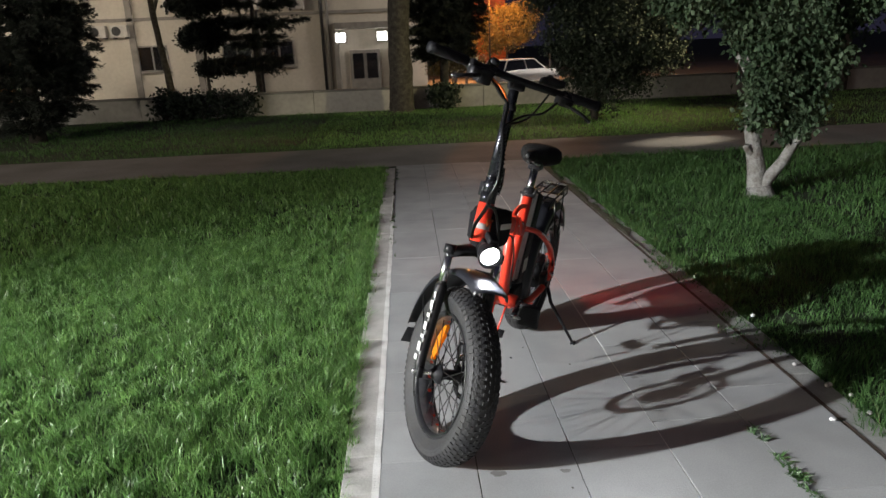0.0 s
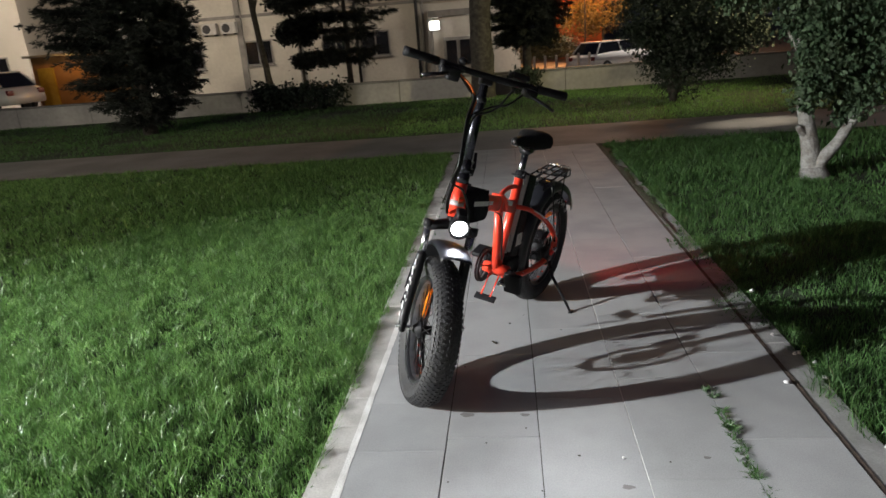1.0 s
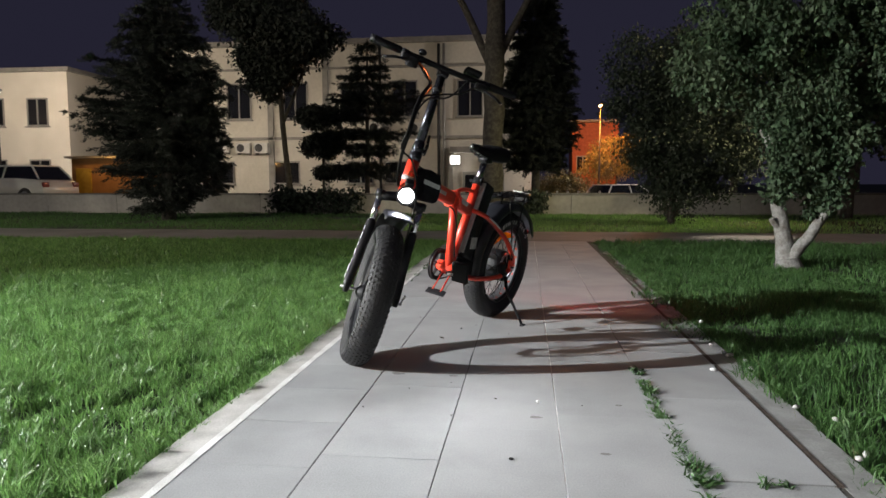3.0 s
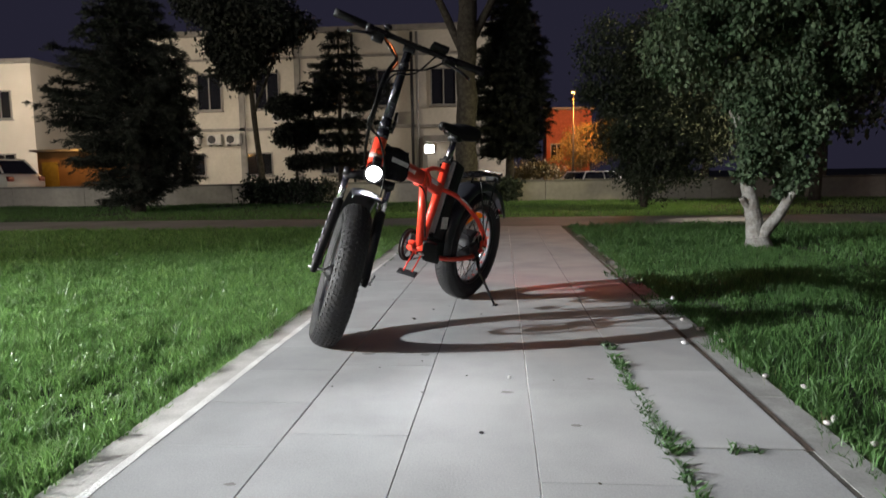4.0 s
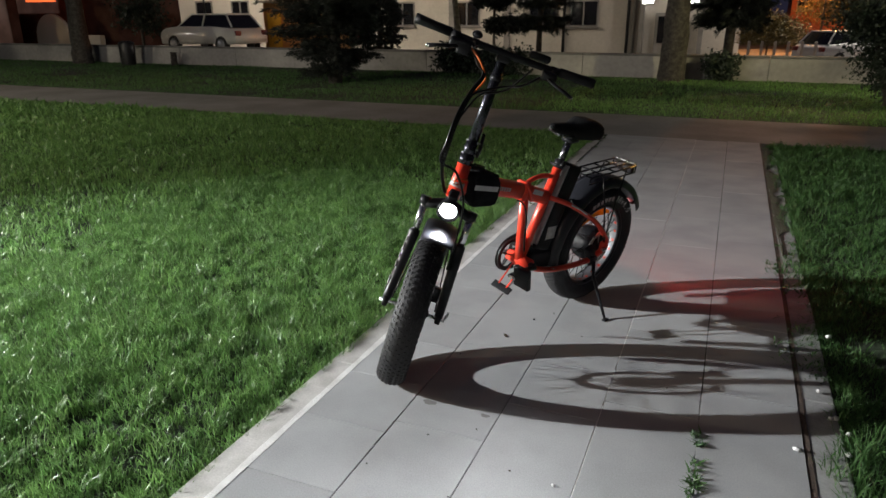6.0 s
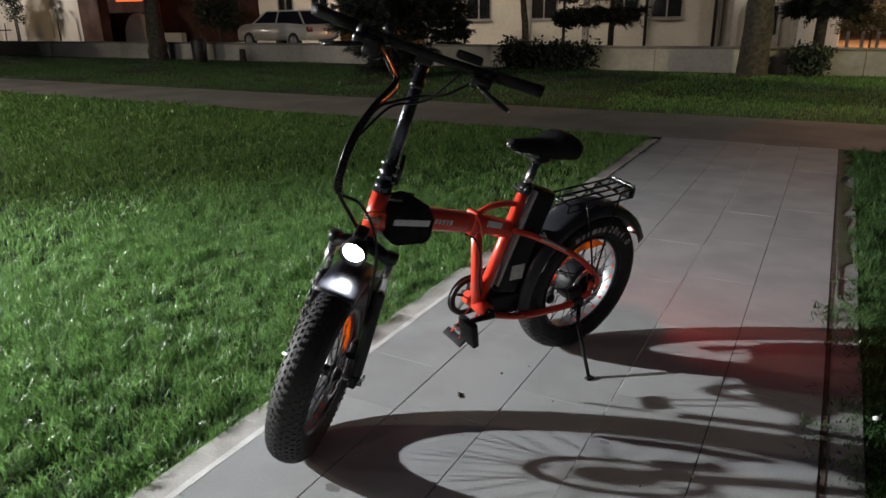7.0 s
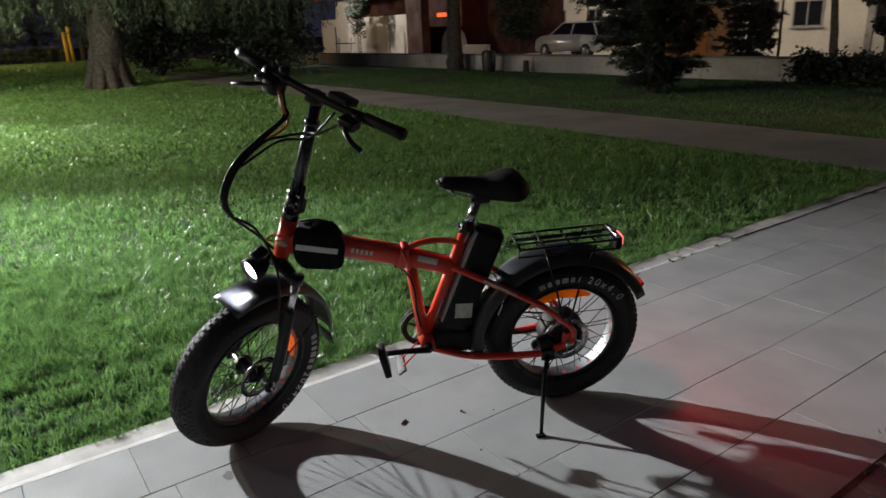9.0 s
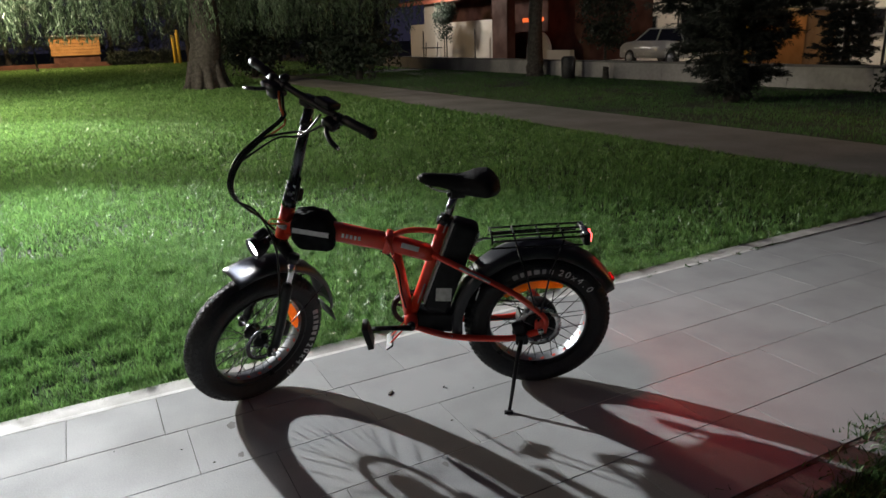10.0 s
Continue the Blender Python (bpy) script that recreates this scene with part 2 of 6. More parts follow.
def array_mesh(name, verts, faces, mat, parent=None):
    """verts: N x 3; faces: M x k, all of one size."""
    me = bpy.data.meshes.new(name)
    verts, faces = np.asarray(verts, np.float32), np.asarray(faces, np.int32)
    k = faces.shape[1]
    me.vertices.add(len(verts))
    me.vertices.foreach_set("co", verts.ravel())
    me.loops.add(faces.size)
    me.loops.foreach_set("vertex_index", faces.ravel())
    me.polygons.add(len(faces))
    me.polygons.foreach_set("loop_start", np.arange(0, faces.size, k, dtype=np.int32))
    me.update(calc_edges=True)
    me.materials.append(mat)
    ob = new(name, me)
    if parent is not None:
        ob.parent = parent
    return ob


def ring(bm, centre, u, v, r, seg, squash=1.0):
    return [bm.verts.new(centre + (u * math.cos(2 * math.pi * i / seg) + v * squash * math.sin(2 * math.pi * i / seg)) * r) for i in range(seg)]


def tube(bm, pts, r, seg=10, squash=1.0, closed=False):
    """A round (or flattened) bar along a line of points; r may be a list."""
    pts = [Vector(p) for p in pts]
    n = len(pts)
    rs = r if isinstance(r, (list, tuple)) else [r] * n
    rings, u = [], None
    for i, p in enumerate(pts):
        if closed:
            d = (pts[(i + 1) % n] - pts[i - 1]).normalized()
        else:
            d = (pts[min(i + 1, n - 1)] - pts[max(i - 1, 0)]).normalized()
        if u is None:
            side = Vector((0, 1, 0)) if abs(d.y) < 0.9 else Vector((1, 0, 0))
            u = (side - d * side.dot(d)).normalized()
        else:
            u = (u - d * u.dot(d)).normalized()
        rings.append(ring(bm, p, u, d.cross(u), rs[i], seg, squash))
    pairs = list(zip(rings, rings[1:])) + ([(rings[-1], rings[0])] if closed else [])
    for a, b in pairs:
        for i in range(seg):
            bm.faces.new((a[i], a[(i + 1) % seg], b[(i + 1) % seg], b[i]))
    if not closed:
        bm.faces.new(rings[0][::-1])
        bm.faces.new(rings[-1])
    return bm


def curve_pts(ctrl, n=8):
    """A smooth line through the control points."""
    c = [Vector(p) for p in ctrl]
    c = [c[0] * 2 - c[1]] + c + [c[-1] * 2 - c[-2]]
    out = []
    for i in range(1, len(c) - 2):
        for j in range(n):
            t = j / n
            out.append(0.5 * (c[i] * 2 + (c[i + 1] - c[i - 1]) * t + (c[i - 1] * 2 - c[i] * 5 + c[i + 1] * 4 - c[i + 2]) * t * t
                              + (c[i] * 3 - c[i - 1] - c[i + 1] * 3 + c[i + 2]) * t ** 3))
    out.append(c[-2])
    return out


def box(bm, centre, size, m=None, bevel=0.0, seg=2):
    made = bmesh.ops.create_cube(bm, size=1.0)["verts"]
    bmesh.ops.scale(bm, vec=size, verts=made)
    if bevel:
        edges = list({e for v in made for e in v.link_edges})
        made = [v for v in bmesh.ops.bevel(bm, geom=edges, offset=bevel, segments=seg, affect="EDGES", profile=0.6)["verts"]]
    bmesh.ops.transform(bm, matrix=Matrix.Translation(centre) @ (m or Matrix()), verts=made)
    return bm


def fresh(fn, *a, **k):
    bm = bmesh.new()
    fn(bm, *a, **k)
    return bm


def lathe(bm, profile, seg=48, closed=True, y0=0.0, about=(0, 0, 0)):
    """Turn a profile of (radius, y) round the Y axis through about."""
    c = Vector(about)
    cols = []
    for i in range(seg):
        a = 2 * math.pi * i / seg
        cols.append([bm.verts.new(c + Vector((r * math.cos(a), y0 + y, r * math.sin(a)))) for r, y in profile])
    n = len(profile)
    for i in range(seg):
        a, b = cols[i], cols[(i + 1) % seg]
        for j in range(n if closed else n - 1):
            k = (j + 1) % n
            bm.faces.new((a[j], a[k], b[k], b[j]))
    if not closed:
        bm.faces.new([col[0] for col in cols])
        bm.faces.new([col[-1] for col in cols][::-1])
    return bm


def thing(name, m, label, category, group=""):
    ob = new(name)
    ob.empty_display_size = 0.1
    ob.matrix_world = m
    return tagged(ob, label, category, group)


# ---- ground and paths ----
def flat(name, x0, x1, y0, y1, z, mat, nx=1, ny=1, rough=0.0):
    xs, ys = np.linspace(x0, x1, nx + 1), np.linspace(y0, y1, ny + 1)
    verts = [(x, y, z + (rough * noise.noise(Vector((x * 2.1, y * 2.1, 3))) if rough else 0)) for y in ys for x in xs]
    faces = [(j * (nx + 1) + i, j * (nx + 1) + i + 1, (j + 1) * (nx + 1) + i + 1, (j + 1) * (nx + 1) + i) for j in range(ny) for i in range(nx)]
    return array_mesh(name, verts, faces, mat)


# The yard beyond the wall falls away to a lower level.
FALL = [(-400, 0.0), (24.0, 0.0), (31.0, -0.75), (600, -0.75)]


def fall(y):
    return float(np.interp(y, [p[0] for p in FALL], [p[1] for p in FALL]))


def sloped(name, x0, x1, ys, z, mat):
    v = [(x, y, z + fall(y)) for y in ys for x in (x0, x1)]
    return array_mesh(name, v, [(2 * i, 2 * i + 1, 2 * i + 3, 2 * i + 2) for i in range(len(ys) - 1)], mat)


tagged(sloped("ground", -400, 400, (-400, 24, 31, 600), -0.03, GROUND), "dark turf ground stretching to the horizon", "ground", kind="structure")
tagged(sloped("yard_road", -120, 60, (17, 24, 31, 60), -0.018, STREET), "dark asphalt yard behind the boundary wall", "road", kind="structure")
tagged(sloped("pavement_yard", 1.2, 14, (18, 24, 31, 48), -0.010, CROSS), "pale worn concrete of the parking yard", "pavement", kind="structure")
cross = tagged(flat("cross_path", -40, 30, 8.05, 9.85, -0.006, CROSS, 70, 4, 0.004), "worn grey concrete cross path in the park", "path", kind="structure")
bedding = tagged(flat("pavement", -0.13, 1.80, -6.0, 8.05, -0.022, SOIL), "pale concrete slab footpath through lawn with flush kerbs", "footpath", kind="structure")


for gx0, gx1, gy0 in ((0.002, 1.331, -6.0), (1.331, 1.664, -6.0)):
    flat("grout_bed", gx0, gx1, gy0, 8.04, -0.0046, GROUT).parent = bedding
# Brown strip fills the right-hand seam beyond the cross joint at 0.88.
flat("grout_bed", 1.6600, 1.6860, 0.88, 8.04, -0.0022, SEAMBROWN).parent = bedding
flat("grout_bed", 1.6600, 1.6860, -5.7, 0.88, -0.0050, GROUT).parent = bedding
flat("grout_bed", 0.9955, 1.0045, -6.0, 8.04, -0.0014, MORTAR).parent = bedding
flat("grout_bed", 1.3285, 1.3375, -6.0, 2.2, -0.0012, KERBGREY).parent = bedding


def build_lawn():
    rng = np.random.default_rng(5)

    def scatter(x0, x1, y0, y1, density):
        n = int((x1 - x0) * (y1 - y0) * density)
        return np.column_stack([rng.uniform(x0, x1, n), rng.uniform(y0, y1, n)])

    def clumpy(xy, keep=0.55, scale=5.0):
        f = np.array([noise.noise(Vector((x * scale, y * scale, 0.5))) for x, y in xy])
        return xy[rng.uniform(-keep, 0.5, len(xy)) < f + 0.25]

    def blades(name, xy, h, w, tall_var=0.4, lean=0.6, mat=GRASS, base=-0.028, parent=None):
        n = len(xy)
        patch = np.array([noise.noise(Vector((x * 1.3, y * 1.3, 7))) + 1.1 * noise.noise(Vector((x * 9, y * 9, 2))) for x, y in xy])
        hh = h * np.clip(1 + 0.6 * patch, 0.35, 1.9) * rng.uniform(1 - tall_var, 1 + tall_var, n)
        az, face = rng.uniform(0, 2 * np.pi, n), rng.uniform(0, 2 * np.pi, n)
        ln = rng.uniform(0.1, lean, n) * hh
        side = np.column_stack([np.cos(face), np.sin(face), np.zeros(n)]) * (w * rng.uniform(0.7, 1.3, n))[:, None] / 2
        out = np.column_stack([np.cos(az) * ln, np.sin(az) * ln, np.zeros(n)])
        root = np.column_stack([xy, np.full(n, base)])
        mid = root + out * 0.3 + np.column_stack([np.zeros(n), np.zeros(n), hh * 0.6])
        tip = root + out + np.column_stack([np.zeros(n), np.zeros(n), hh])
        v = np.stack([root - side, root + side, mid + side * 0.8, mid - side * 0.8, tip], 1).reshape(-1, 3)
        i = np.arange(n)[:, None] * 5
        tri = np.concatenate([i + [0, 1, 2], i + [0, 2, 3], i + [3, 2, 4]], 1).reshape(-1, 3)
        return array_mesh(name, v, tri, mat, parent)

    near = np.concatenate([scatter(-2.6, -0.10, 0.2, 5.0, 17000)])
    edge = scatter(-0.26, -0.122, -1.0, 8.0, 6500)
    edge[:, 0] += 0.03 * np.sin(edge[:, 1] * 7) + 0.02 * np.sin(edge[:, 1] * 23)
    mid = np.concatenate([scatter(-6.5, -2.6, -1.5, 8.0, 3600), scatter(-2.6, -0.10, 5.0, 8.0, 4500), scatter(-2.6, -0.10, -1.5, 0.2, 4000)])
    far = np.concatenate([scatter(-23, -6.5, -5.0, 8.0, 900)])
    farther = np.concatenate([scatter(-62, -23, -7.0, 8.0, 130), scatter(-62, -28, 8.0, 16.0, 60)])
    tagged(blades("lawn_grass", clumpy(near, 0.6, 16.0), 0.046, 0.0044, lean=1.2), "thick green lawn grass lit by a park lamp", "grass", kind="stuff")
    tagged(blades("lawn_edge_grass", edge, 0.046, 0.004, lean=1.1), "green grass fringe spilling over the path kerb", "grass", kind="stuff")
    tagged(blades("lawn_grass", clumpy(mid, 0.6, 14.0), 0.050, 0.0082, lean=1.2), "green lawn grass further from the path", "grass", kind="stuff")
    tagged(blades("lawn_grass", far, 0.065, 0.022, lean=1.1), "green lawn grass under the willow", "grass", kind="stuff")
    tagged(blades("lawn_grass", farther, 0.08, 0.055, lean=1.1), "yellow-lit lawn grass beyond the willow", "grass", kind="stuff")
    behind = np.concatenate([scatter(-9.0, -0.12, -6.5, -1.5, 900), scatter(-9.0, -6.5, -1.5, 0.0, 500)])
    tagged(blades("lawn_grass", behind, 0.058, 0.016, lean=1.1), "green lawn grass along the footpath", "grass", kind="stuff")
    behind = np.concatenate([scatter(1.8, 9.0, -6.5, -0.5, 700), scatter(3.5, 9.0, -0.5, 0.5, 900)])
    tagged(blades("verge_grass", behind, 0.058, 0.017, lean=1.1, mat=SHADEGRASS), "verge grass along the footpath, darkened in blade colour", "grass", kind="stuff")
    right = scatter(1.80, 3.5, -0.5, 5.6, 7000)
    redge = scatter(1.76, 1.9, -0.5, 8.0, 5000)
    redge[:, 0] += 0.035 * np.sin(redge[:, 1] * 6) + 0.02 * np.sin(redge[:, 1] * 19)
    over = scatter(1.60, 1.86, 2.45, 3.95, 2600)
    over = over[rng.uniform(0, 1, len(over)) < np.clip((over[:, 0] - 1.60 + 0.10 * np.sin(over[:, 1] * 5.3) + 0.05 * np.sin(over[:, 1] * 17)) / 0.16, 0, 1)]
    rfar = np.concatenate([scatter(3.5, 9.0, 0.5, 8.0, 1900), scatter(1.80, 3.5, 5.6, 8.0, 4000)])
    tagged(blades("verge_grass", clumpy(right, 0.5, 13.0), 0.043, 0.0046, lean=1.2, mat=SHADEGRASS), "green grass verge beside the footpath", "grass", kind="stuff")
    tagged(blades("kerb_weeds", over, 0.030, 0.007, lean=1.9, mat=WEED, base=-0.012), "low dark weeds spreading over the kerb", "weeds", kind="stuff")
    tagged(blades("verge_edge_grass", redge, 0.055, 0.004, lean=1.3, mat=SHADEGRASS), "ragged grass along the kerb edge", "grass", kind="stuff")
    tagged(blades("verge_grass", clumpy(rfar, 0.5, 10.0), 0.06, 0.009, lean=1.1, mat=SHADEGRASS), "green grass round the pale-barked tree", "grass", kind="stuff")
    # Back strip's lit and unlit halves are told apart by blade colour.
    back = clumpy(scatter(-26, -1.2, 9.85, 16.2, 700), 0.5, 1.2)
    tagged(blades("back_lawn_grass", back, 0.042, 0.008, mat=SHADEGRASS), "grass strip before the boundary wall, darkened in blade colour", "grass", kind="stuff")
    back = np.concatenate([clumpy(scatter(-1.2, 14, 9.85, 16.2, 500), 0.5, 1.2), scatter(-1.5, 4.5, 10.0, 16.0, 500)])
    tagged(blades("back_lawn_grass", back, 0.042, 0.008, mat=GRASS), "yellow-lit grass strip in the brighter lawn colour before the boundary wall", "grass", kind="stuff")
    dry = np.concatenate([scatter(-0.16, -0.07, 0.0, 8.0, 160), scatter(1.76, 1.86, 0.0, 8.0, 300)])
    tagged(blades("dry_grass_clippings", dry, 0.05, 0.003, lean=1.6, mat=DRY), "dry straw-coloured grass ends on the kerb", "grass", kind="stuff")
    # weeds in the joints
    spots = [(1.333 + rng.normal(0, 0.008), rng.uniform(-0.2, 1.98)) for _ in range(120)]
    spots += [(rng.uniform(1.34, 1.55), 0.885 + rng.normal(0, 0.012)) for _ in range(8)]
    spots += [(0.0 + rng.normal(0, 0.012), rng.uniform(4.2, 7.8)) for _ in range(28)]
    spots += [(1.74 + rng.normal(0, 0.03), rng.uniform(4.0, 8.0)) for _ in range(60)]
    spots += [(1.345 + rng.normal(0, 0.012), 0.93 + rng.normal(0, 0.05)) for _ in range(6)]
    xy = np.concatenate([np.array(s) + rng.normal(0, 0.009, (rng.integers(3, 18), 2)) for s in spots])
    tagged(blades("joint_weeds", xy, 0.016, 0.008, lean=2.2, mat=WEED, base=-0.008), "small green weeds growing in the slab joints", "weeds", kind="stuff")


build_lawn()


# ---- the electric bicycle ----
# Its own axes: x forward, y to its left, z up; the rear tyre stands at the origin.
BIKE = pose(0.68, 2.96, 0.0, -10.0, 0, 244.5)
WHEEL_R, AXLE_F, AXLE_R = 0.301, Vector((1.1325, 0, 0.295)), Vector((-0.020, 0, 0.301))
HEAD = Vector((0.93, 0, 0.844))
UPAX, FWAX = Vector((-math.sin(radians(18)), 0, math.cos(radians(18)))), Vector((math.cos(radians(18)), 0, math.sin(radians(18))))
TURN_FORK = Matrix.Translation(HEAD) @ Matrix.Rotation(radians(42.5), 4, UPAX) @ Matrix.Translation(-HEAD)
STEER = Matrix.Translation(HEAD) @ Matrix.Rotation(radians(45), 4, UPAX) @ Matrix.Translation(-HEAD)


def on_axis(s, y=0.0, f=0.0):
    """A point s along the steering axis from the head tube's top, y to the left, f ahead of it."""
    return HEAD + UPAX * s + Vector((0, y, 0)) + FWAX * f


def text_flat(words, size):
    cu = bpy.data.curves.new("words", "FONT")
    cu.body, cu.size, cu.align_x, cu.extrude = words, size, "CENTER", 0.0004
    ob = bpy.data.objects.new("words", cu)
    scene.collection.objects.link(ob)
    bpy.context.view_layer.update()
    me = bpy.data.meshes.new_from_object(ob.evaluated_get(bpy.context.evaluated_depsgraph_get()))
    bm = bmesh.new()
    bm.from_mesh(me)
    bpy.data.objects.remove(ob)
    bpy.data.meshes.remove(me)
    return bm


def wheel(bike, centre, turn, motor, lean):
    """turn: the steering, applied after the wheel is set at centre. lean: degrees by which it tips in the fork."""
    place = turn @ Matrix.Translation(centre) @ Matrix.Rotation(radians(lean), 4, "X")

    def put(name, bm, mat, parent, label="", smooth=True):
        bm.transform(place)
        return part(name, bm, mat, parent, label, smooth)

    bm = bmesh.new()
    lathe(bm, [(0.196, -0.026), (0.200, -0.037), (0.214, -0.040), (0.214, -0.035), (0.205, -0.030), (0.201, 0.0), (0.205, 0.030), (0.214, 0.035), (0.214, 0.040), (0.200, 0.037), (0.196, 0.026), (0.194, 0.0)], 72)
    for f in bm.faces:
        c = f.calc_center_median()
        f.material_index = 0 if math.hypot(c.x, c.z) < 0.1975 else 1
    rim = put("front_wheel" if not motor else "rear_wheel", bm, [ALLOY, BLACK], bike, "black alloy rim of a fat-tyre wheel")
    # oval windows of the rim, showing the red strip
    for i in range(24):
        a = math.radians(15 * i + 7)
        for y in (-0.015, 0.015):
            bm = bmesh.new()
            bmesh.ops.create_circle(bm, cap_ends=True, segments=10, radius=0.0075)
            bm.transform(Matrix.Rotation(-a, 4, "Y") @ Matrix.Translation((0.1935, y, 0)) @ Matrix.Rotation(radians(-90), 4, "Y"))
            if y > 0:
                put("rim_hole", bm, STRAP, rim)
            else:
                bm.free()
    # tyre carcass and knobs
    bm = bmesh.new()
    prof = []
    for i in range(17):
        a = math.radians(-118 + i * 236 / 16)
        prof.append((0.2575 + 0.0405 * math.cos(a), 0.0555 * math.sin(a)))
    lathe(bm, prof + [(0.212, 0.036), (0.212, -0.036)], 84)
    for row, (deg, size, shift) in enumerate([(-66, (0.011, 0.014, 0.003), 0.5), (-44, (0.012, 0.011, 0.004), 0), (-26, (0.012, 0.009, 0.0045), 0.5), (-8, (0.012, 0.009, 0.0045), 0), (8, (0.012, 0.009, 0.0045), 0.5), (26, (0.012, 0.009, 0.0045), 0), (44, (0.012, 0.011, 0.004), 0.5), (66, (0.011, 0.014, 0.003), 0)]):
        b = math.radians(deg)
        for i in range(76):
            a = 2 * math.pi * (i + shift) / 76
            m = Matrix.Rotation(a, 4, "Y") @ Matrix.Translation((0.2575 + 0.0412 * math.cos(b), 0.0563 * math.sin(b), 0)) @ Matrix.Rotation(math.atan2(math.sin(b) / 0.0555, math.cos(b) / 0.0405), 4, "Z")
            made = bmesh.ops.create_cube(bm, size=1.0)["verts"]
            bmesh.ops.transform(bm, matrix=m @ Matrix.Diagonal((size[2], size[1], size[0], 1)), verts=made)
    put("tyre", bm, TYRE, rim, "knobbly black fat tyre", False)
    # hub and spokes
    bm = bmesh.new()
    if motor:
        lathe(bm, [(0.020, -0.060), (0.060, -0.056), (0.082, -0.042), (0.086, -0.02), (0.086, 0.02), (0.082, 0.038), (0.055, 0.052), (0.020, 0.062)], 40, closed=False)
        hub_r, flange = 0.084, 0.032
        lab = "round black hub motor"
    else:
        lathe(bm, [(0.012, -0.066), (0.034, -0.040), (0.036, -0.034), (0.018, -0.028), (0.018, 0.028), (0.036, 0.034), (0.034, 0.040), (0.012, 0.066)], 28, closed=False)
        hub_r, flange = 0.035, 0.034
        lab = "black wheel hub"
    put("hub", bm, MATT, rim, lab)
    for i in range(36):
        a = 2 * math.pi * i / 36
        y = flange if i % 2 else -flange
        b = a + (0.30 if (i // 2) % 2 else -0.30) * (1 if motor else 1.6)
        bm = bmesh.new()
        tube(bm, [(hub_r * math.cos(b), y, hub_r * math.sin(b)), (0.195 * math.cos(a), y * 0.3, 0.195 * math.sin(a))], 0.0018, 5)
        put("spoke", bm, SPOKE, rim)
    # brake disc on the left
    bm = bmesh.new()
    lathe(bm, [(0.068, 0.058), (0.090, 0.058), (0.090, 0.060), (0.068, 0.060)] if motor else [(0.062, 0.054), (0.080, 0.054), (0.080, 0.056), (0.062, 0.056)], 48)
    for i in range(6):
        a = math.radians(60 * i)
        r = 0.07 if motor else 0.064
        arm = bmesh.new()
        tube(arm, [(0.02 * math.cos(a), 0.057, 0.02 * math.sin(a)), (r * math.cos(a + 0.35), 0.058, r * math.sin(a + 0.35))], 0.004, 6, 0.3)
        put("disc_arm", arm, STEEL if motor else POSTMET, rim)
    put("brake_disc", bm, STEEL if motor else POSTMET, rim, "drilled steel brake disc")
    # amber spoke reflector: a curved bar
    mid, half = (radians(-82), radians(40)) if motor else (radians(189), radians(26))
    bm = bmesh.new()
    outer, inner = [], []
    for i in range(15):
        a = mid - half + 2 * half * i / 14
        e = 1 - abs(i - 7) / 7
        outer.append((0.187, a))
        inner.append((0.187 - 0.012 - 0.022 * min(1, e * 2.2), a))
    cols = []
    for (ro, a), (ri, _) in zip(outer, inner):
        cols.append([bm.verts.new((r * math.cos(-a), y, r * math.sin(-a))) for r, y in ((ro, 0.006), (ro, 0.018), (ri, 0.018), (ri, 0.006))])
    for c, d in zip(cols, cols[1:]):
        for j in range(4):
            bm.faces.new((c[j], c[(j + 1) % 4], d[(j + 1) % 4], d[j]))
    bm.faces.new(cols[0])
    bm.faces.new(cols[-1][::-1])
    put("spoke_reflector", bm, AMBER, rim, "curved amber spoke reflector", False)
    # white sidewall print on the left: plain bars, then the size
    for start, words in ((66, None), (108, "20x4.0")) if motor else ((176, None), (216, "20x4.0")):
        n = 6
        for i in range(n):
            a = math.radians(start + i * 6.6)
            if words:
                bm = text_flat(words[i], 0.042)
                m = Matrix.Rotation(radians(90), 4, "X") @ Matrix.Rotation(radians(180), 4, "Y")
                bmesh.ops.translate(bm, vec=(0, -0.012, 0), verts=bm.verts)
                name = "size_mark"
            else:
                bm = bmesh.new()
                box(bm, (0, 0, 0), (0.015 + 0.007 * (i % 3 == 0), 0.022, 0.0016))
                m = Matrix.Rotation(radians(90), 4, "X") @ Matrix.Rotation(radians(180), 4, "Y")
                name = "sidewall_bar"
            bm.transform(Matrix.Rotation(-a + radians(90), 4, "Y") @ Matrix.Translation((0, 0.0556, 0.250)) @ Matrix.Rotation(radians(-8), 4, "X") @ m)
            put(name, bm, REFLECT if name == "sidewall_bar" else WHITE, rim, "", False)
    return rim


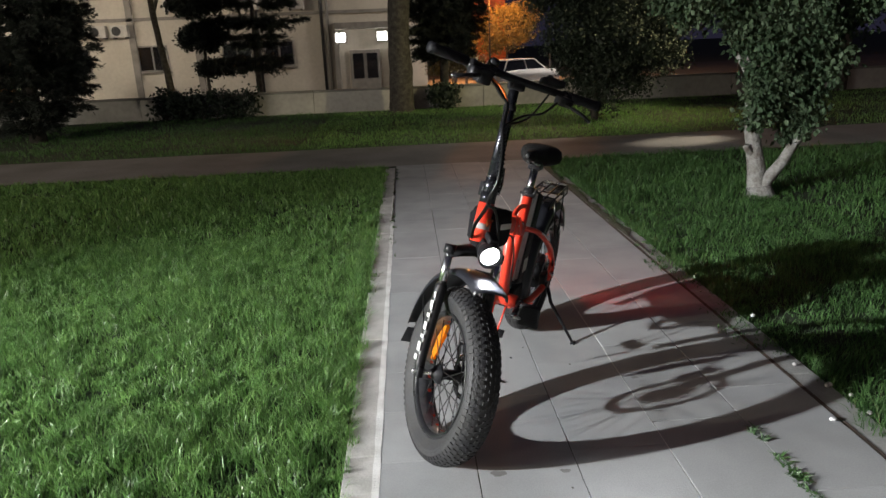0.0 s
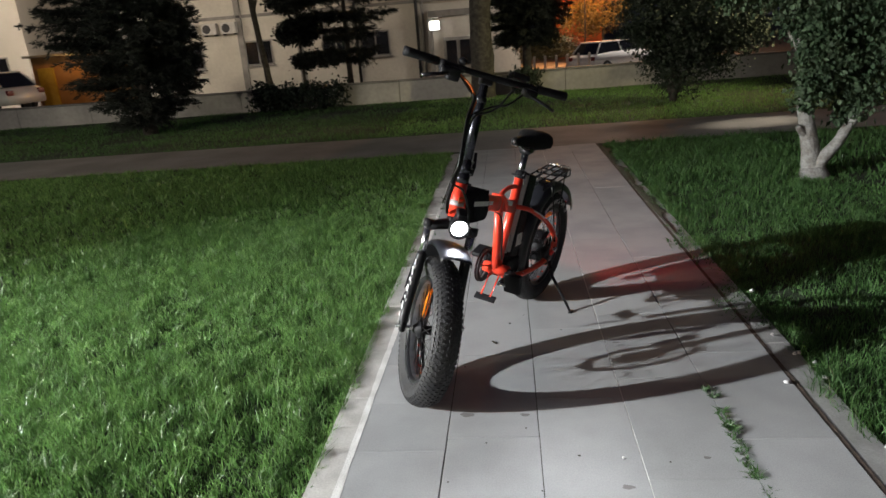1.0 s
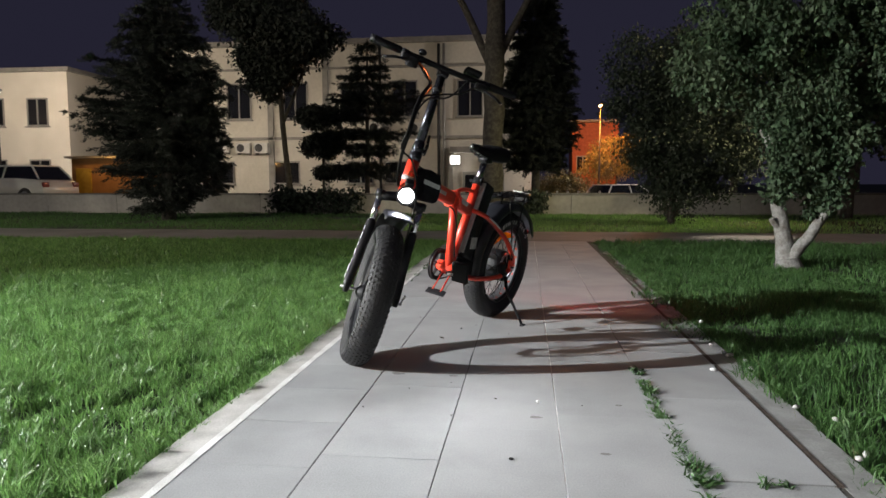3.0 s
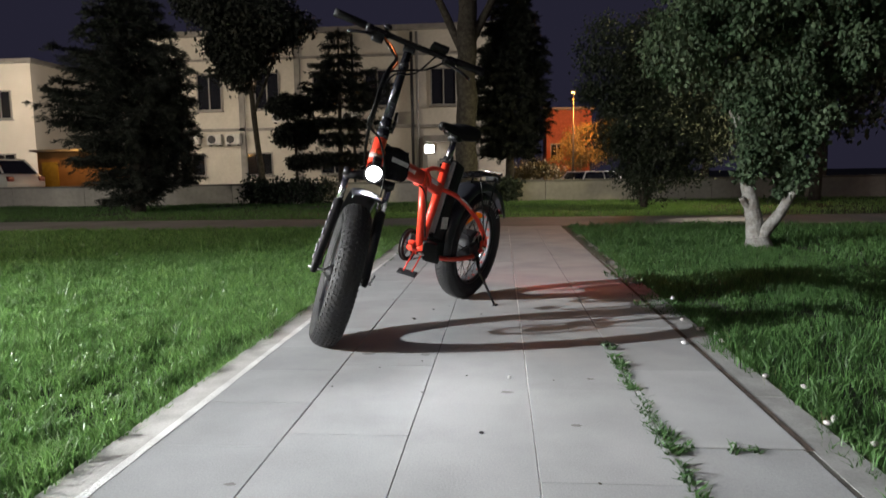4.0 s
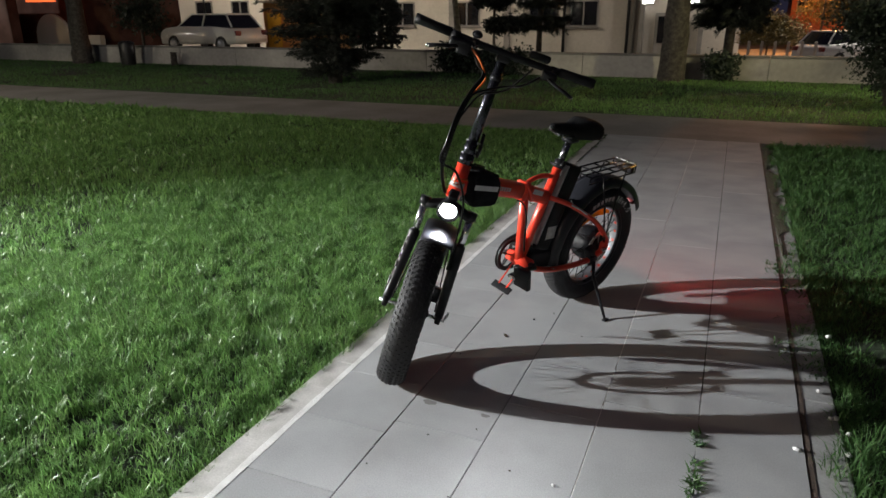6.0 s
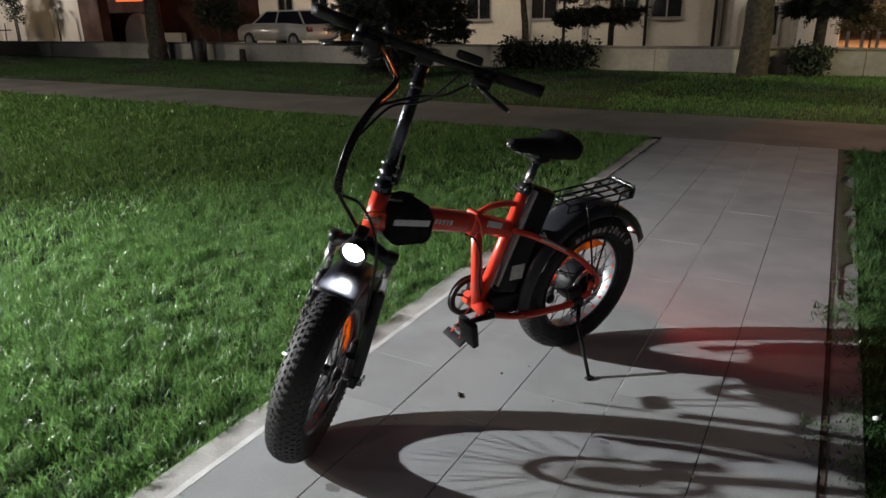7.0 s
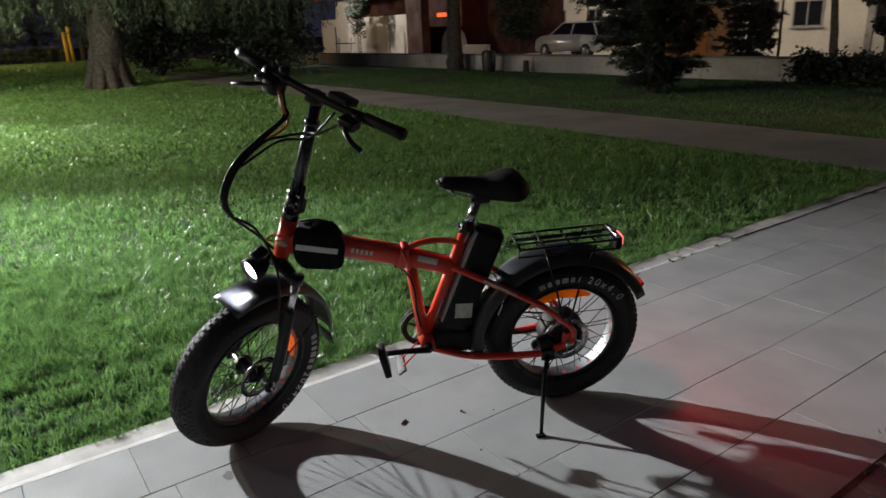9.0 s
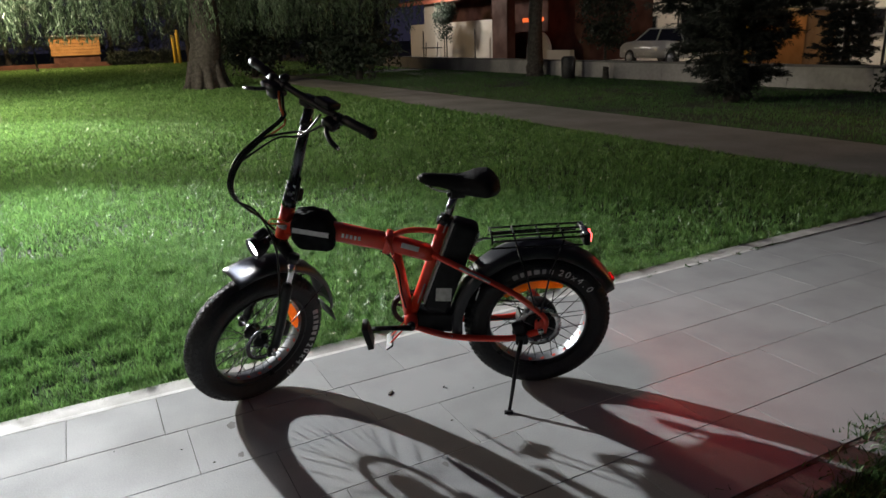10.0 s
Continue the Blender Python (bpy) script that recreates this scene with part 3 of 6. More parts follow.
def fender(bm, centre, r, a0, a1, width, drop, thick=0.004, n=26):
    """A curved mudguard strip with turned-down sides; angles in degrees from forward, up over the wheel."""
    sect = [(-width / 2, -drop), (-width / 2 * 0.92, -0.004), (-width / 4, 0.004), (0, 0.006), (width / 4, 0.004), (width / 2 * 0.92, -0.004), (width / 2, -drop)]
    cols = []
    for i in range(n + 1):
        a = math.radians(a0 + (a1 - a0) * i / n)
        d = Vector((math.cos(a), 0, math.sin(a)))
        top = [bm.verts.new(Vector(centre) + d * (r + h) + Vector((0, y, 0))) for y, h in sect]
        low = [bm.verts.new(Vector(centre) + d * (r + h - thick) + Vector((0, y * 0.97, 0))) for y, h in sect]
        cols.append(top + low[::-1])
    k = len(cols[0])
    for c, d in zip(cols, cols[1:]):
        for j in range(k):
            bm.faces.new((c[j], c[(j + 1) % k], d[(j + 1) % k], d[j]))
    bm.faces.new(cols[0][::-1])
    bm.faces.new(cols[-1])
    return bm


def beam(bm, pts, w, h):
    """A rounded rectangular tube through points in the x-z plane; h may be a list."""
    pts = [Vector(p) for p in pts]
    hs = h if isinstance(h, (list, tuple)) else [h] * len(pts)
    cols = []
    for i, p in enumerate(pts):
        d = (pts[min(i + 1, len(pts) - 1)] - pts[max(i - 1, 0)]).normalized()
        up = Vector((0, 1, 0)).cross(d) * -1
        if up.z < 0:
            up = -up
        cols.append([bm.verts.new(p + Vector((0, 1, 0)) * w / 2 * cy + up * hs[i] / 2 * cz) for cy, cz in
                     ((-1, -0.6), (-0.6, -1), (0.6, -1), (1, -0.6), (1, 0.6), (0.6, 1), (-0.6, 1), (-1, 0.6))])
    for c, d in zip(cols, cols[1:]):
        for j in range(8):
            bm.faces.new((c[j], c[(j + 1) % 8], d[(j + 1) % 8], d[j]))
    bm.faces.new(cols[0])
    bm.faces.new(cols[-1][::-1])
    bmesh.ops.recalc_face_normals(bm, faces=bm.faces)
    return bm


def build_bike():
    bike = thing("electric_bicycle", BIKE, "orange-red folding fat-tyre electric bicycle leaning on its kickstand on the path", "bicycle")
    wheel(bike, AXLE_R, Matrix(), True, 0)
    wheel(bike, AXLE_F, TURN_FORK, False, 2.4)

    # frame
    bb, st_top = Vector((0.497, 0, 0.340)), Vector((0.345, 0, 0.765))
    frame_bm = bmesh.new()
    beam(frame_bm, [(0.962, 0, 0.775), (0.80, 0, 0.748), (0.62, 0, 0.698), (0.575, 0, 0.685)], 0.052, [0.072, 0.070, 0.066, 0.066])
    beam(frame_bm, [(0.575, 0, 0.684), (0.50, 0, 0.660), (0.395, 0, 0.622)], 0.048, [0.070, 0.062, 0.060])
    tube(frame_bm, [bb, st_top], 0.021, 16)
    tube(frame_bm, [(0.545, 0, 0.668), (0.522, 0, 0.50), bb + Vector((0.006, 0, 0.01))], [0.019, 0.020, 0.022], 14)
    tube(frame_bm, curve_pts([(0.565, 0, 0.705), (0.50, 0, 0.726), (0.43, 0, 0.727), (0.362, 0, 0.712)], 5), 0.0105, 10)
    tube(frame_bm, [HEAD + UPAX * 0.012, HEAD - UPAX * 0.122], 0.027, 20)
    tube(frame_bm, [bb + Vector((0, -0.062, 0)), bb + Vector((0, 0.062, 0))], 0.027, 18)
    frame_ob = part("frame", frame_bm, PAINT, bike, "glossy orange-red painted folding frame")
    for y in (-1, 1):
        bm = bmesh.new()
        tube(bm, curve_pts([(0.398, y * 0.018, 0.628), (0.30, y * 0.062, 0.592), (0.10, y * 0.078, 0.478), (0.0, y * 0.080, 0.392), (-0.038, y * 0.081, 0.350), (-0.042, y * 0.081, 0.318)], 5), 0.0142, 12, 0.8)
        part("seat_stay", bm, PAINT, frame_ob)
        bm = bmesh.new()
        tube(bm, curve_pts([(0.490, y * 0.030, 0.312), (0.33, y * 0.066, 0.276), (0.11, y * 0.078, 0.262), (0.02, y * 0.080, 0.280), (-0.024, y * 0.081, 0.296), (-0.042, y * 0.081, 0.322)], 5), 0.0155, 12, 0.8)
        part("chain_stay", bm, PAINT, frame_ob)
        bm = bmesh.new()
        box(bm, (-0.022, y * 0.080, 0.312), (0.050, 0.009, 0.064), bevel=0.008)
        part("dropout", bm, PAINT, frame_ob)
        bm = bmesh.new()
        lathe(bm, [(0.002, -0.008), (0.013, -0.008), (0.013, 0.008), (0.002, 0.008)], 12, False, about=(AXLE_R.x, y * 0.094, WHEEL_R))
        part("axle_nut", bm, STEEL, frame_ob)
        # white stripes on the upper stay and pale patches on the tube
    bm = bmesh.new()
    tube(bm, [(0.300, 0.0735, 0.5945), (0.240, 0.0805, 0.5645), (0.185, 0.0870, 0.532)], 0.0072, 8, 0.6)
    part("stay_stripe", bm, WHITE, frame_ob, "white stripe on the stay")
    bm = bmesh.new()
    tube(bm, [(0.430, 0.045, 0.306), (0.330, 0.075, 0.283)], 0.004, 8, 0.5)
    part("stay_stripe", bm, WHITE, frame_ob)
    turn = Matrix.Rotation(radians(-13.5), 4, "Y")
    for i in range(5):
        bm = bmesh.new()
        box(bm, (0.735 - i * 0.015, 0.0268, 0.732 - i * 0.0042), (0.010, 0.0015, 0.017), turn, 0.0005, 1)
        part("maker_bar", bm, WHITE, frame_ob, "", False)
    bm = bmesh.new()
    box(bm, (0.485, 0.0250, 0.668), (0.070, 0.0015, 0.022), Matrix.Rotation(radians(-19), 4, "Y"), 0.0005, 1)
    part("tube_patch", bm, STRIPE, frame_ob, "", False)
    for a, b, w in ((0.18, 0.38, 0.010), (0.90, 0.99, 0.008)):
        bm = bmesh.new()
        p, q = bb.lerp(st_top, a), bb.lerp(st_top, b)
        off = Vector((-0.004, 0.0205, 0))
        tube(bm, [p + off, q + off], w, 8, 0.3)
        part("tube_patch", bm, REFLECT, frame_ob)
    # folding hinge
    bm = bmesh.new()
    box(bm, (0.568, 0, 0.684), (0.030, 0.060, 0.082), Matrix.Rotation(radians(-16), 4, "Y"), 0.008)
    hinge = part("hinge", bm, PAINT, frame_ob)
    bm = bmesh.new()
    tube(bm, [(0.575, 0.034, 0.722), (0.560, 0.043, 0.690), (0.552, 0.045, 0.650)], [0.006, 0.007, 0.005], 8)
    part("hinge_lever", bm, PAINT, frame_ob)
    bm = bmesh.new()
    tube(bm, [HEAD - UPAX * 0.058, HEAD - UPAX * 0.078], 0.0285, 20)
    part("head_badge_band", bm, REFLECT, frame_ob)

    # folding stand under the bottom bracket
    bm = bmesh.new()
    for y in (-0.024, 0.024):
        tube(bm, [(0.510, y, 0.318), (0.585, y, 0.232)], 0.0038, 8)
    stand = part("folding_stand", bm, PAINT, bike, "small orange-red stand under the crank")
    bm = bmesh.new()
    box(bm, (0.590, 0.0, 0.226), (0.034, 0.105, 0.008), Matrix.Rotation(radians(35), 4, "Y"), 0.003)
    part("foot_plate", bm, MATT, stand)

    # cranks, chainring, pedals, chain
    bm = bmesh.new()
    lathe(bm, [(0.060, -0.064), (0.076, -0.064), (0.078, -0.061), (0.076, -0.058), (0.060, -0.058)], 48, about=bb)
    lathe(bm, [(0.066, -0.074), (0.082, -0.074), (0.082, -0.071), (0.066, -0.071)], 48, about=bb)
    for i in range(5):
        a = math.radians(72 * i + 20)
        tube(bm, [bb + Vector((0.012 * math.cos(a), -0.064, 0.012 * math.sin(a))), bb + Vector((0.064 * math.cos(a), -0.064, 0.064 * math.sin(a)))], [0.012, 0.007], 8, 0.4)
    for i in range(44):
        a = 2 * math.pi * i / 44
        box(bm, bb + Vector((0.0785 * math.cos(a), -0.061, 0.0785 * math.sin(a))), (0.004, 0.003, 0.004), Matrix.Rotation(-a, 4, "Y"))
    part("chainring", bm, MATT, bike, "black chainring with guard ring", False)
    for y, tip in ((0.085, Vector((0.667, 0.098, 0.352))), (-0.085, Vector((0.328, -0.098, 0.328)))):
        bm = bmesh.new()
        tube(bm, [bb + Vector((0, y * 0.7, 0)), bb + Vector((0, y, 0))], 0.016, 14)
        tube(bm, [bb + Vector((0, y, 0)), bb.lerp(tip, 0.5) + Vector((0, y * 0.45, 0)), tip], [0.017, 0.013, 0.013], 12, 0.6)
        crank = part("crank_arm", bm, BLACK, bike)
        bm = bmesh.new()
        s = 1 if y > 0 else -1
        box(bm, tip + Vector((-0.006, s * 0.060, 0.018 if s > 0 else 0)), (0.024, 0.080, 0.096) if s > 0 else (0.09, 0.09, 0.024), Matrix.Rotation(radians(12), 4, "Y"), 0.006)
        pedal = part("pedal", bm, MATT, crank, "black folding pedal turned upright" if s > 0 else "black folding pedal")
        bm = bmesh.new()
        tube(bm, [tip, tip + Vector((0, s * 0.03, 0))], 0.007, 8)
        part("pedal_spindle", bm, STEEL, crank)
    bm = bmesh.new()
    loop = []
    for i in range(13):
        a = math.radians(90 - 15 * i)
        loop.append(bb + Vector((0.078 * math.cos(a), -0.061, 0.078 * math.sin(a))))
    for i in range(9):
        a = math.radians(270 - 22 * i)
        loop.append(Vector((AXLE_R.x + 0.035 * math.cos(a), -0.061, WHEEL_R + 0.035 * math.sin(a))))
    tube(bm, loop, 0.0042, 6, 0.8, closed=True)
    part("chain", bm, DARKMET, bike, "dark bicycle chain", False)
    bm = bmesh.new()
    for k, r in enumerate((0.030, 0.036, 0.042, 0.048)):
        lathe(bm, [(0.015, -0.070 + k * 0.004), (r, -0.070 + k * 0.004), (r, -0.068 + k * 0.004), (0.015, -0.068 + k * 0.004)], 28, about=(AXLE_R.x, 0, WHEEL_R))
    part("sprocket", bm, DARKMET, bike, "", False)
    bm = bmesh.new()
    tube(bm, [(0.0, -0.085, 0.30), (0.02, -0.078, 0.25), (0.05, -0.068, 0.20)], 0.010, 8)
    lathe(bm, [(0.004, -0.006), (0.022, -0.006), (0.022, 0.006), (0.004, 0.006)], 16, False, about=(0.05, -0.061, 0.20))
    part("derailleur", bm, MATT, bike)
    # rear brake caliper
    bm = bmesh.new()
    box(bm, (0.062, 0.072, 0.300), (0.050, 0.032, 0.066), Matrix.Rotation(radians(20), 4, "Y"), 0.008)
    part("brake_caliper", bm, MATT, bike)

    # battery and controller
    slope = Matrix.Rotation(math.atan2(st_top.x - bb.x, st_top.z - bb.z), 4, "Y")
    axis = (st_top - bb).normalized()
    back = Vector((-axis.z, 0, axis.x))
    bm = bmesh.new()
    mid = bb + axis * 0.270 + back * 0.078
    box(bm, mid, (0.106, 0.082, 0.405), slope, 0.024, 4)
    battery = part("battery", bm, MATT, bike, "tall black battery pack behind the seat tube")
    bm = bmesh.new()
    tube(bm, [mid + axis * 0.19 + back * 0.038, mid + axis * 0.165 + back * 0.062, mid + axis * 0.11 + back * 0.060, mid + axis * 0.09 + back * 0.040], 0.006, 8)
    part("battery_handle", bm, STEEL, battery)
    bm = bmesh.new()
    box(bm, bb + axis * 0.158 + back * 0.086 + Vector((0, 0.0418, 0)), (0.062, 0.0012, 0.060), Matrix.Rotation(radians(-4), 4, "Y"), 0.0004, 1)
    part("battery_label", bm, STICKER, battery, "worn pale paper sticker", False)
    bm = bmesh.new()
    box(bm, bb + axis * 0.275 + back * 0.0275, (0.010, 0.070, 0.370), slope, 0.002, 1)
    part("battery_rail", bm, REFLECT, battery, "pale aluminium battery rail", False)
    bm = bmesh.new()
    box(bm, bb + axis * 0.022 + back * 0.098, (0.150, 0.080, 0.085), slope @ Matrix.Rotation(radians(14), 4, "Y"), 0.010, 3)
    part("controller_box", bm, MATT, bike, "black controller box at the crank")
    bm = bmesh.new()
    tube(bm, curve_pts([(0.258, 0.035, 0.60), (0.235, 0.052, 0.55), (0.222, 0.050, 0.49), (0.240, 0.042, 0.42)], 5), 0.0032, 6)
    part("battery_cable", bm, STEEL, bike, "bare grey cable loop")

    # seat post and saddle
    post = st_top + axis * 0.125
    bm = bmesh.new()
    tube(bm, [st_top - axis * 0.02, post], 0.0160, 16)
    part("seat_post", bm, POSTMET, bike, "shiny dark metal seat post")
    bm = bmesh.new()
    tube(bm, [st_top - axis * 0.016, st_top + axis * 0.020], 0.0255, 18)
    tube(bm, [st_top + Vector((0.024, -0.03, 0.004)), st_top + Vector((0.030, 0.03, 0.004))], 0.006, 8)
    tube(bm, [st_top + Vector((0.03, 0.028, 0.004)), st_top + Vector((0.014, 0.034, 0.026))], 0.006, 8)
    part("seat_clamp", bm, BLACK, bike)
    bm = bmesh.new()
    n, k = 18, 14
    cols = []
    for i in range(n + 1):
        t = i / n
        x = 0.438 - 0.296 * t
        w = 0.026 + 0.066 * min(1.0, max(0.0, (t - 0.28) / 0.55)) ** 1.3
        if t > 0.84:
            w *= 1 - 0.45 * ((t - 0.84) / 0.16) ** 2
        if t < 0.08:
            w *= 0.45 + 0.55 * t / 0.08
        zt = float(np.interp(t, [0, 0.06, 0.45, 0.55, 0.72, 0.88, 0.95, 1], [0.946, 0.954, 0.943, 0.943, 0.954, 0.950, 0.938, 0.918]))
        depth = zt - float(np.interp(t, [0, 0.08, 0.3, 0.55, 0.8, 0.95, 1], [0.926, 0.912, 0.898, 0.872, 0.866, 0.876, 0.888]))
        col = []
        for j in range(k):
            a = 2 * math.pi * j / k
            yy, zz = math.cos(a), math.sin(a)
            col.append(bm.verts.new((x, w * math.copysign(abs(yy) ** 0.7, yy) - 0.010, zt - depth / 2 + depth / 2 * math.copysign(abs(zz) ** 0.6, zz) - 0.006 * yy * yy)))
        cols.append(col)
    for c, d in zip(cols, cols[1:]):
        for j in range(k):
            bm.faces.new((c[j], c[(j + 1) % k], d[(j + 1) % k], d[j]))
    bm.faces.new(cols[0][::-1])
    bm.faces.new(cols[-1])
    saddle = part("saddle", bm, LEATHER, bike, "broad padded black saddle")
    bm = bmesh.new()
    for y in (-0.022, 0.022):
        tube(bm, curve_pts([(0.415, y * 0.4, 0.915), (0.36, y, 0.893), (0.27, y, 0.885), (0.20, y * 1.6, 0.89)], 4), 0.0035, 6)
    part("saddle_rail", bm, STEEL, saddle)
    bm = bmesh.new()
    box(bm, post + Vector((-0.004, 0, -0.002)), (0.060, 0.056, 0.040), bevel=0.010)
    tube(bm, [post + Vector((0.03, -0.02, -0.006)), post + Vector((0.03, 0.03, -0.006))], 0.006, 8)
    part("saddle_clamp", bm, BLACK, saddle)
    bm = bmesh.new()
    bmesh.ops.create_uvsphere(bm, u_segments=10, v_segments=6, radius=0.008)
    bmesh.ops.translate(bm, vec=(0.440, -0.008, 0.938), verts=bm.verts)
    part("saddle_tip", bm, STEEL, saddle, "bright rivet on the saddle tip")

    # rear mudguard, rack and lamp
    bm = bmesh.new()
    fender(bm, (-0.010, 0, 0.310), 0.342, -6, 154, 0.130, 0.036, n=36)
    guard = part("rear_mudguard", bm, FENDER, bike, "glossy black rear mudguard")
    bm = bmesh.new()
    box(bm, (-0.311, 0, 0.474), (0.016, 0.05, 0.034), Matrix.Rotation(radians(-25), 4, "Y"), 0.005)
    part("mudguard_reflector", bm, RUBRED, guard, "dark red reflector")
    bm = bmesh.new()
    for y in (-0.062, -0.020, 0.020, 0.062):
        tube(bm, [(0.172, y, 0.693), (0.0, y, 0.697), (-0.178, y, 0.700)], 0.0042, 8)
    for x in (0.172, 0.085, -0.01, -0.10, -0.178):
        tube(bm, [(x, -0.062, 0.696), (x, 0.062, 0.696)], 0.0040, 8)
    rack = part("rear_rack", bm, BLACK, bike, "black tubular luggage rack")
    for y in (-1, 1):
        bm = bmesh.new()
        tube(bm, [(0.172, y * 0.062, 0.694), (0.178, y * 0.062, 0.665), (-0.172, y * 0.066, 0.668), (-0.180, y * 0.062, 0.699)], 0.0036, 8)
        part("rack_side_rail", bm, BLACK, rack)
        for x0, x1 in ((-0.10, -0.01), (0.085, -0.0)):
            bm = bmesh.new()
            tube(bm, [(x0, y * 0.064, 0.690), (x0 * 0.5, y * 0.078, 0.55), (-0.01, y * 0.090, 0.345)], 0.0038, 8)
            part("rack_stay", bm, BLACK, rack)
    bm = bmesh.new()
    tube(bm, curve_pts([(0.172, 0.03, 0.694), (0.215, 0.03, 0.690), (0.262, 0.02, 0.655), (0.30, 0.02, 0.640)], 4), 0.0045, 8)
    part("rack_bracket", bm, STEEL, rack)
    bm = bmesh.new()
    box(bm, (-0.184, 0, 0.706), (0.018, 0.110, 0.006), bevel=0.002)
    part("rack_plate", bm, STEEL, rack)
    bm = bmesh.new()
    box(bm, (-0.196, 0, 0.672), (0.026, 0.084, 0.050), bevel=0.009, seg=3)
    tail = part("tail_light", bm, MATT, bike, "red rear lamp under the rack end")
    bm = bmesh.new()
    box(bm, (-0.211, 0, 0.674), (0.012, 0.052, 0.034), bevel=0.005, seg=3)
    part("tail_lens", bm, REDLIT, tail, "glowing red lens")

    # kickstand
    bm = bmesh.new()
    box(bm, (0.055, 0.090, 0.262), (0.05, 0.016, 0.045), bevel=0.005)
    tube(bm, [(0.058, 0.100, 0.262), (0.078, 0.132, 0.196), (0.125, 0.270, 0.055)], [0.010, 0.0085, 0.0065], 10)
    stand = part("kickstand", bm, BLACK, bike, "black kickstand propping the bicycle")
    bm = bmesh.new()
    box(bm, (0.129, 0.278, 0.052), (0.034, 0.020, 0.010), Matrix.Rotation(radians(10), 4, "X"), 0.003)
    part("kickstand_foot", bm, MATT, stand)

    # fork: steered
    def steer(name, bm, mat, parent, label="", smooth=True, turn=TURN_FORK):
        bm.transform(turn)
        return part(name, bm, mat, parent, label, smooth)

    bm = bmesh.new()
    tube(bm, [on_axis(-0.178, -0.094), on_axis(-0.165, -0.055), on_axis(-0.150), on_axis(-0.165, 0.055), on_axis(-0.178, 0.094)], [0.020, 0.022, 0.027, 0.022, 0.020], 14, 0.9)
    tube(bm, [on_axis(-0.120), on_axis(-0.160)], 0.024, 16)
    fork = steer("suspension_fork", bm, FORKBLK, bike, "black suspension fork with bright stanchions")
    for y in (-0.092, 0.092):
        bm = bmesh.new()
        tube(bm, [on_axis(-0.170, y), on_axis(-0.300, y)], 0.0140, 16)
        steer("stanchion", bm, CHROME, fork, "chromed fork stanchion")
        bm = bmesh.new()
        tube(bm, [on_axis(-0.150, y), on_axis(-0.182, y)], 0.021, 16)
        steer("fork_crown_clamp", bm, BLACK, fork)
        bm = bmesh.new()
        tube(bm, [on_axis(-0.285, y), on_axis(-0.295, y), on_axis(-0.47, y * 1.10), on_axis(-0.555, y * 1.16, 0.008), on_axis(-0.594, y * 1.18, 0.022)], [0.019, 0.021, 0.0195, 0.018, 0.016], 16)
        steer("fork_lower", bm, FORKBLK, fork)
        bm = bmesh.new()
        box(bm, on_axis(-0.586, y * 1.18, 0.022), (0.032, 0.022, 0.040), Matrix.Rotation(radians(-18), 4, "Y"), 0.006)
        steer("fork_dropout", bm, MATT, fork)
        for i, ln in enumerate((0.020, 0.030, 0.014, 0.026, 0.012, 0.032, 0.018) if y < 0 else ()):
            bm = bmesh.new()
            s0 = -0.325 - i * 0.036
            box(bm, on_axis(s0, y * (1 + 0.16 * i / 6) + math.copysign(0.0200, y), 0.006), (0.022, 0.0024, ln), Matrix.Rotation(radians(-18), 4, "Y"), 0.0006, 1)
            steer("fork_bar", bm, WHITE, fork, "", False)
    bm = bmesh.new()
    tube(bm, [on_axis(-0.586, -0.134, 0.022), on_axis(-0.586, 0.134, 0.022)], 0.0075, 10)
    tube(bm, [on_axis(-0.586, 0.130, 0.022), on_axis(-0.547, 0.138, 0.037)], 0.005, 8)
    steer("front_axle", bm, STEEL, fork)
    bm = bmesh.new()
    box(bm, on_axis(-0.515, 0.070, -0.045), (0.040, 0.034, 0.062), Matrix.Rotation(radians(-18), 4, "Y"), 0.008)
    steer("front_caliper", bm, MATT, fork)

    # front mudguard
    bm = bmesh.new()
    fender(bm, (1.1346, 0, 0.311), 0.346, 79, 184, 0.124, 0.020)
    guard = steer("front_mudguard", bm, FENDER, bike, "glossy black front mudguard")
    bm = bmesh.new()
    box(bm, AXLE_F + Vector((-0.346, 0, -0.065)), (0.004, 0.10, 0.075), Matrix.Rotation(radians(12), 4, "Y"), 0.0015, 1)
    steer("mud_flap", bm, MATT, guard)
    bm = bmesh.new()
    tube(bm, [AXLE_F + Vector((-0.30, 0.060, 0.15)), AXLE_F + Vector((-0.02, 0.088, 0.01))], 0.003, 6)
    tube(bm, [AXLE_F + Vector((-0.30, -0.060, 0.15)), AXLE_F + Vector((-0.02, -0.088, 0.01))], 0.003, 6)
    steer("mudguard_stay", bm, BLACK, guard)

    # headlight
    aim = (FWAX * 0.97 - UPAX * 0.42).normalized()
    face = Vector((1.088, 0.0, 0.730))
    m = Matrix.Translation(face) @ aim.to_track_quat("Y", "Z").to_matrix().to_4x4()
    bm = bmesh.new()
    lathe(bm, [(0.006, -0.062), (0.022, -0.056), (0.035, -0.030), (0.042, 0.0), (0.041, 0.010), (0.038, 0.010), (0.0315, -0.003), (0.006, -0.010)], 32, False)
    bm.transform(m)
    light = steer("headlight", bm, MATT, bike, "round headlight switched on")
    bm = bmesh.new()
    lathe(bm, [(0.001, 0.003), (0.020, 0.003), (0.0310, 0.0), (0.0310, -0.003), (0.001, -0.003)], 28, False)
    bm.transform(m)
    steer("headlight_lens", bm, LIT, light, "glowing white lens")
    bm = bmesh.new()
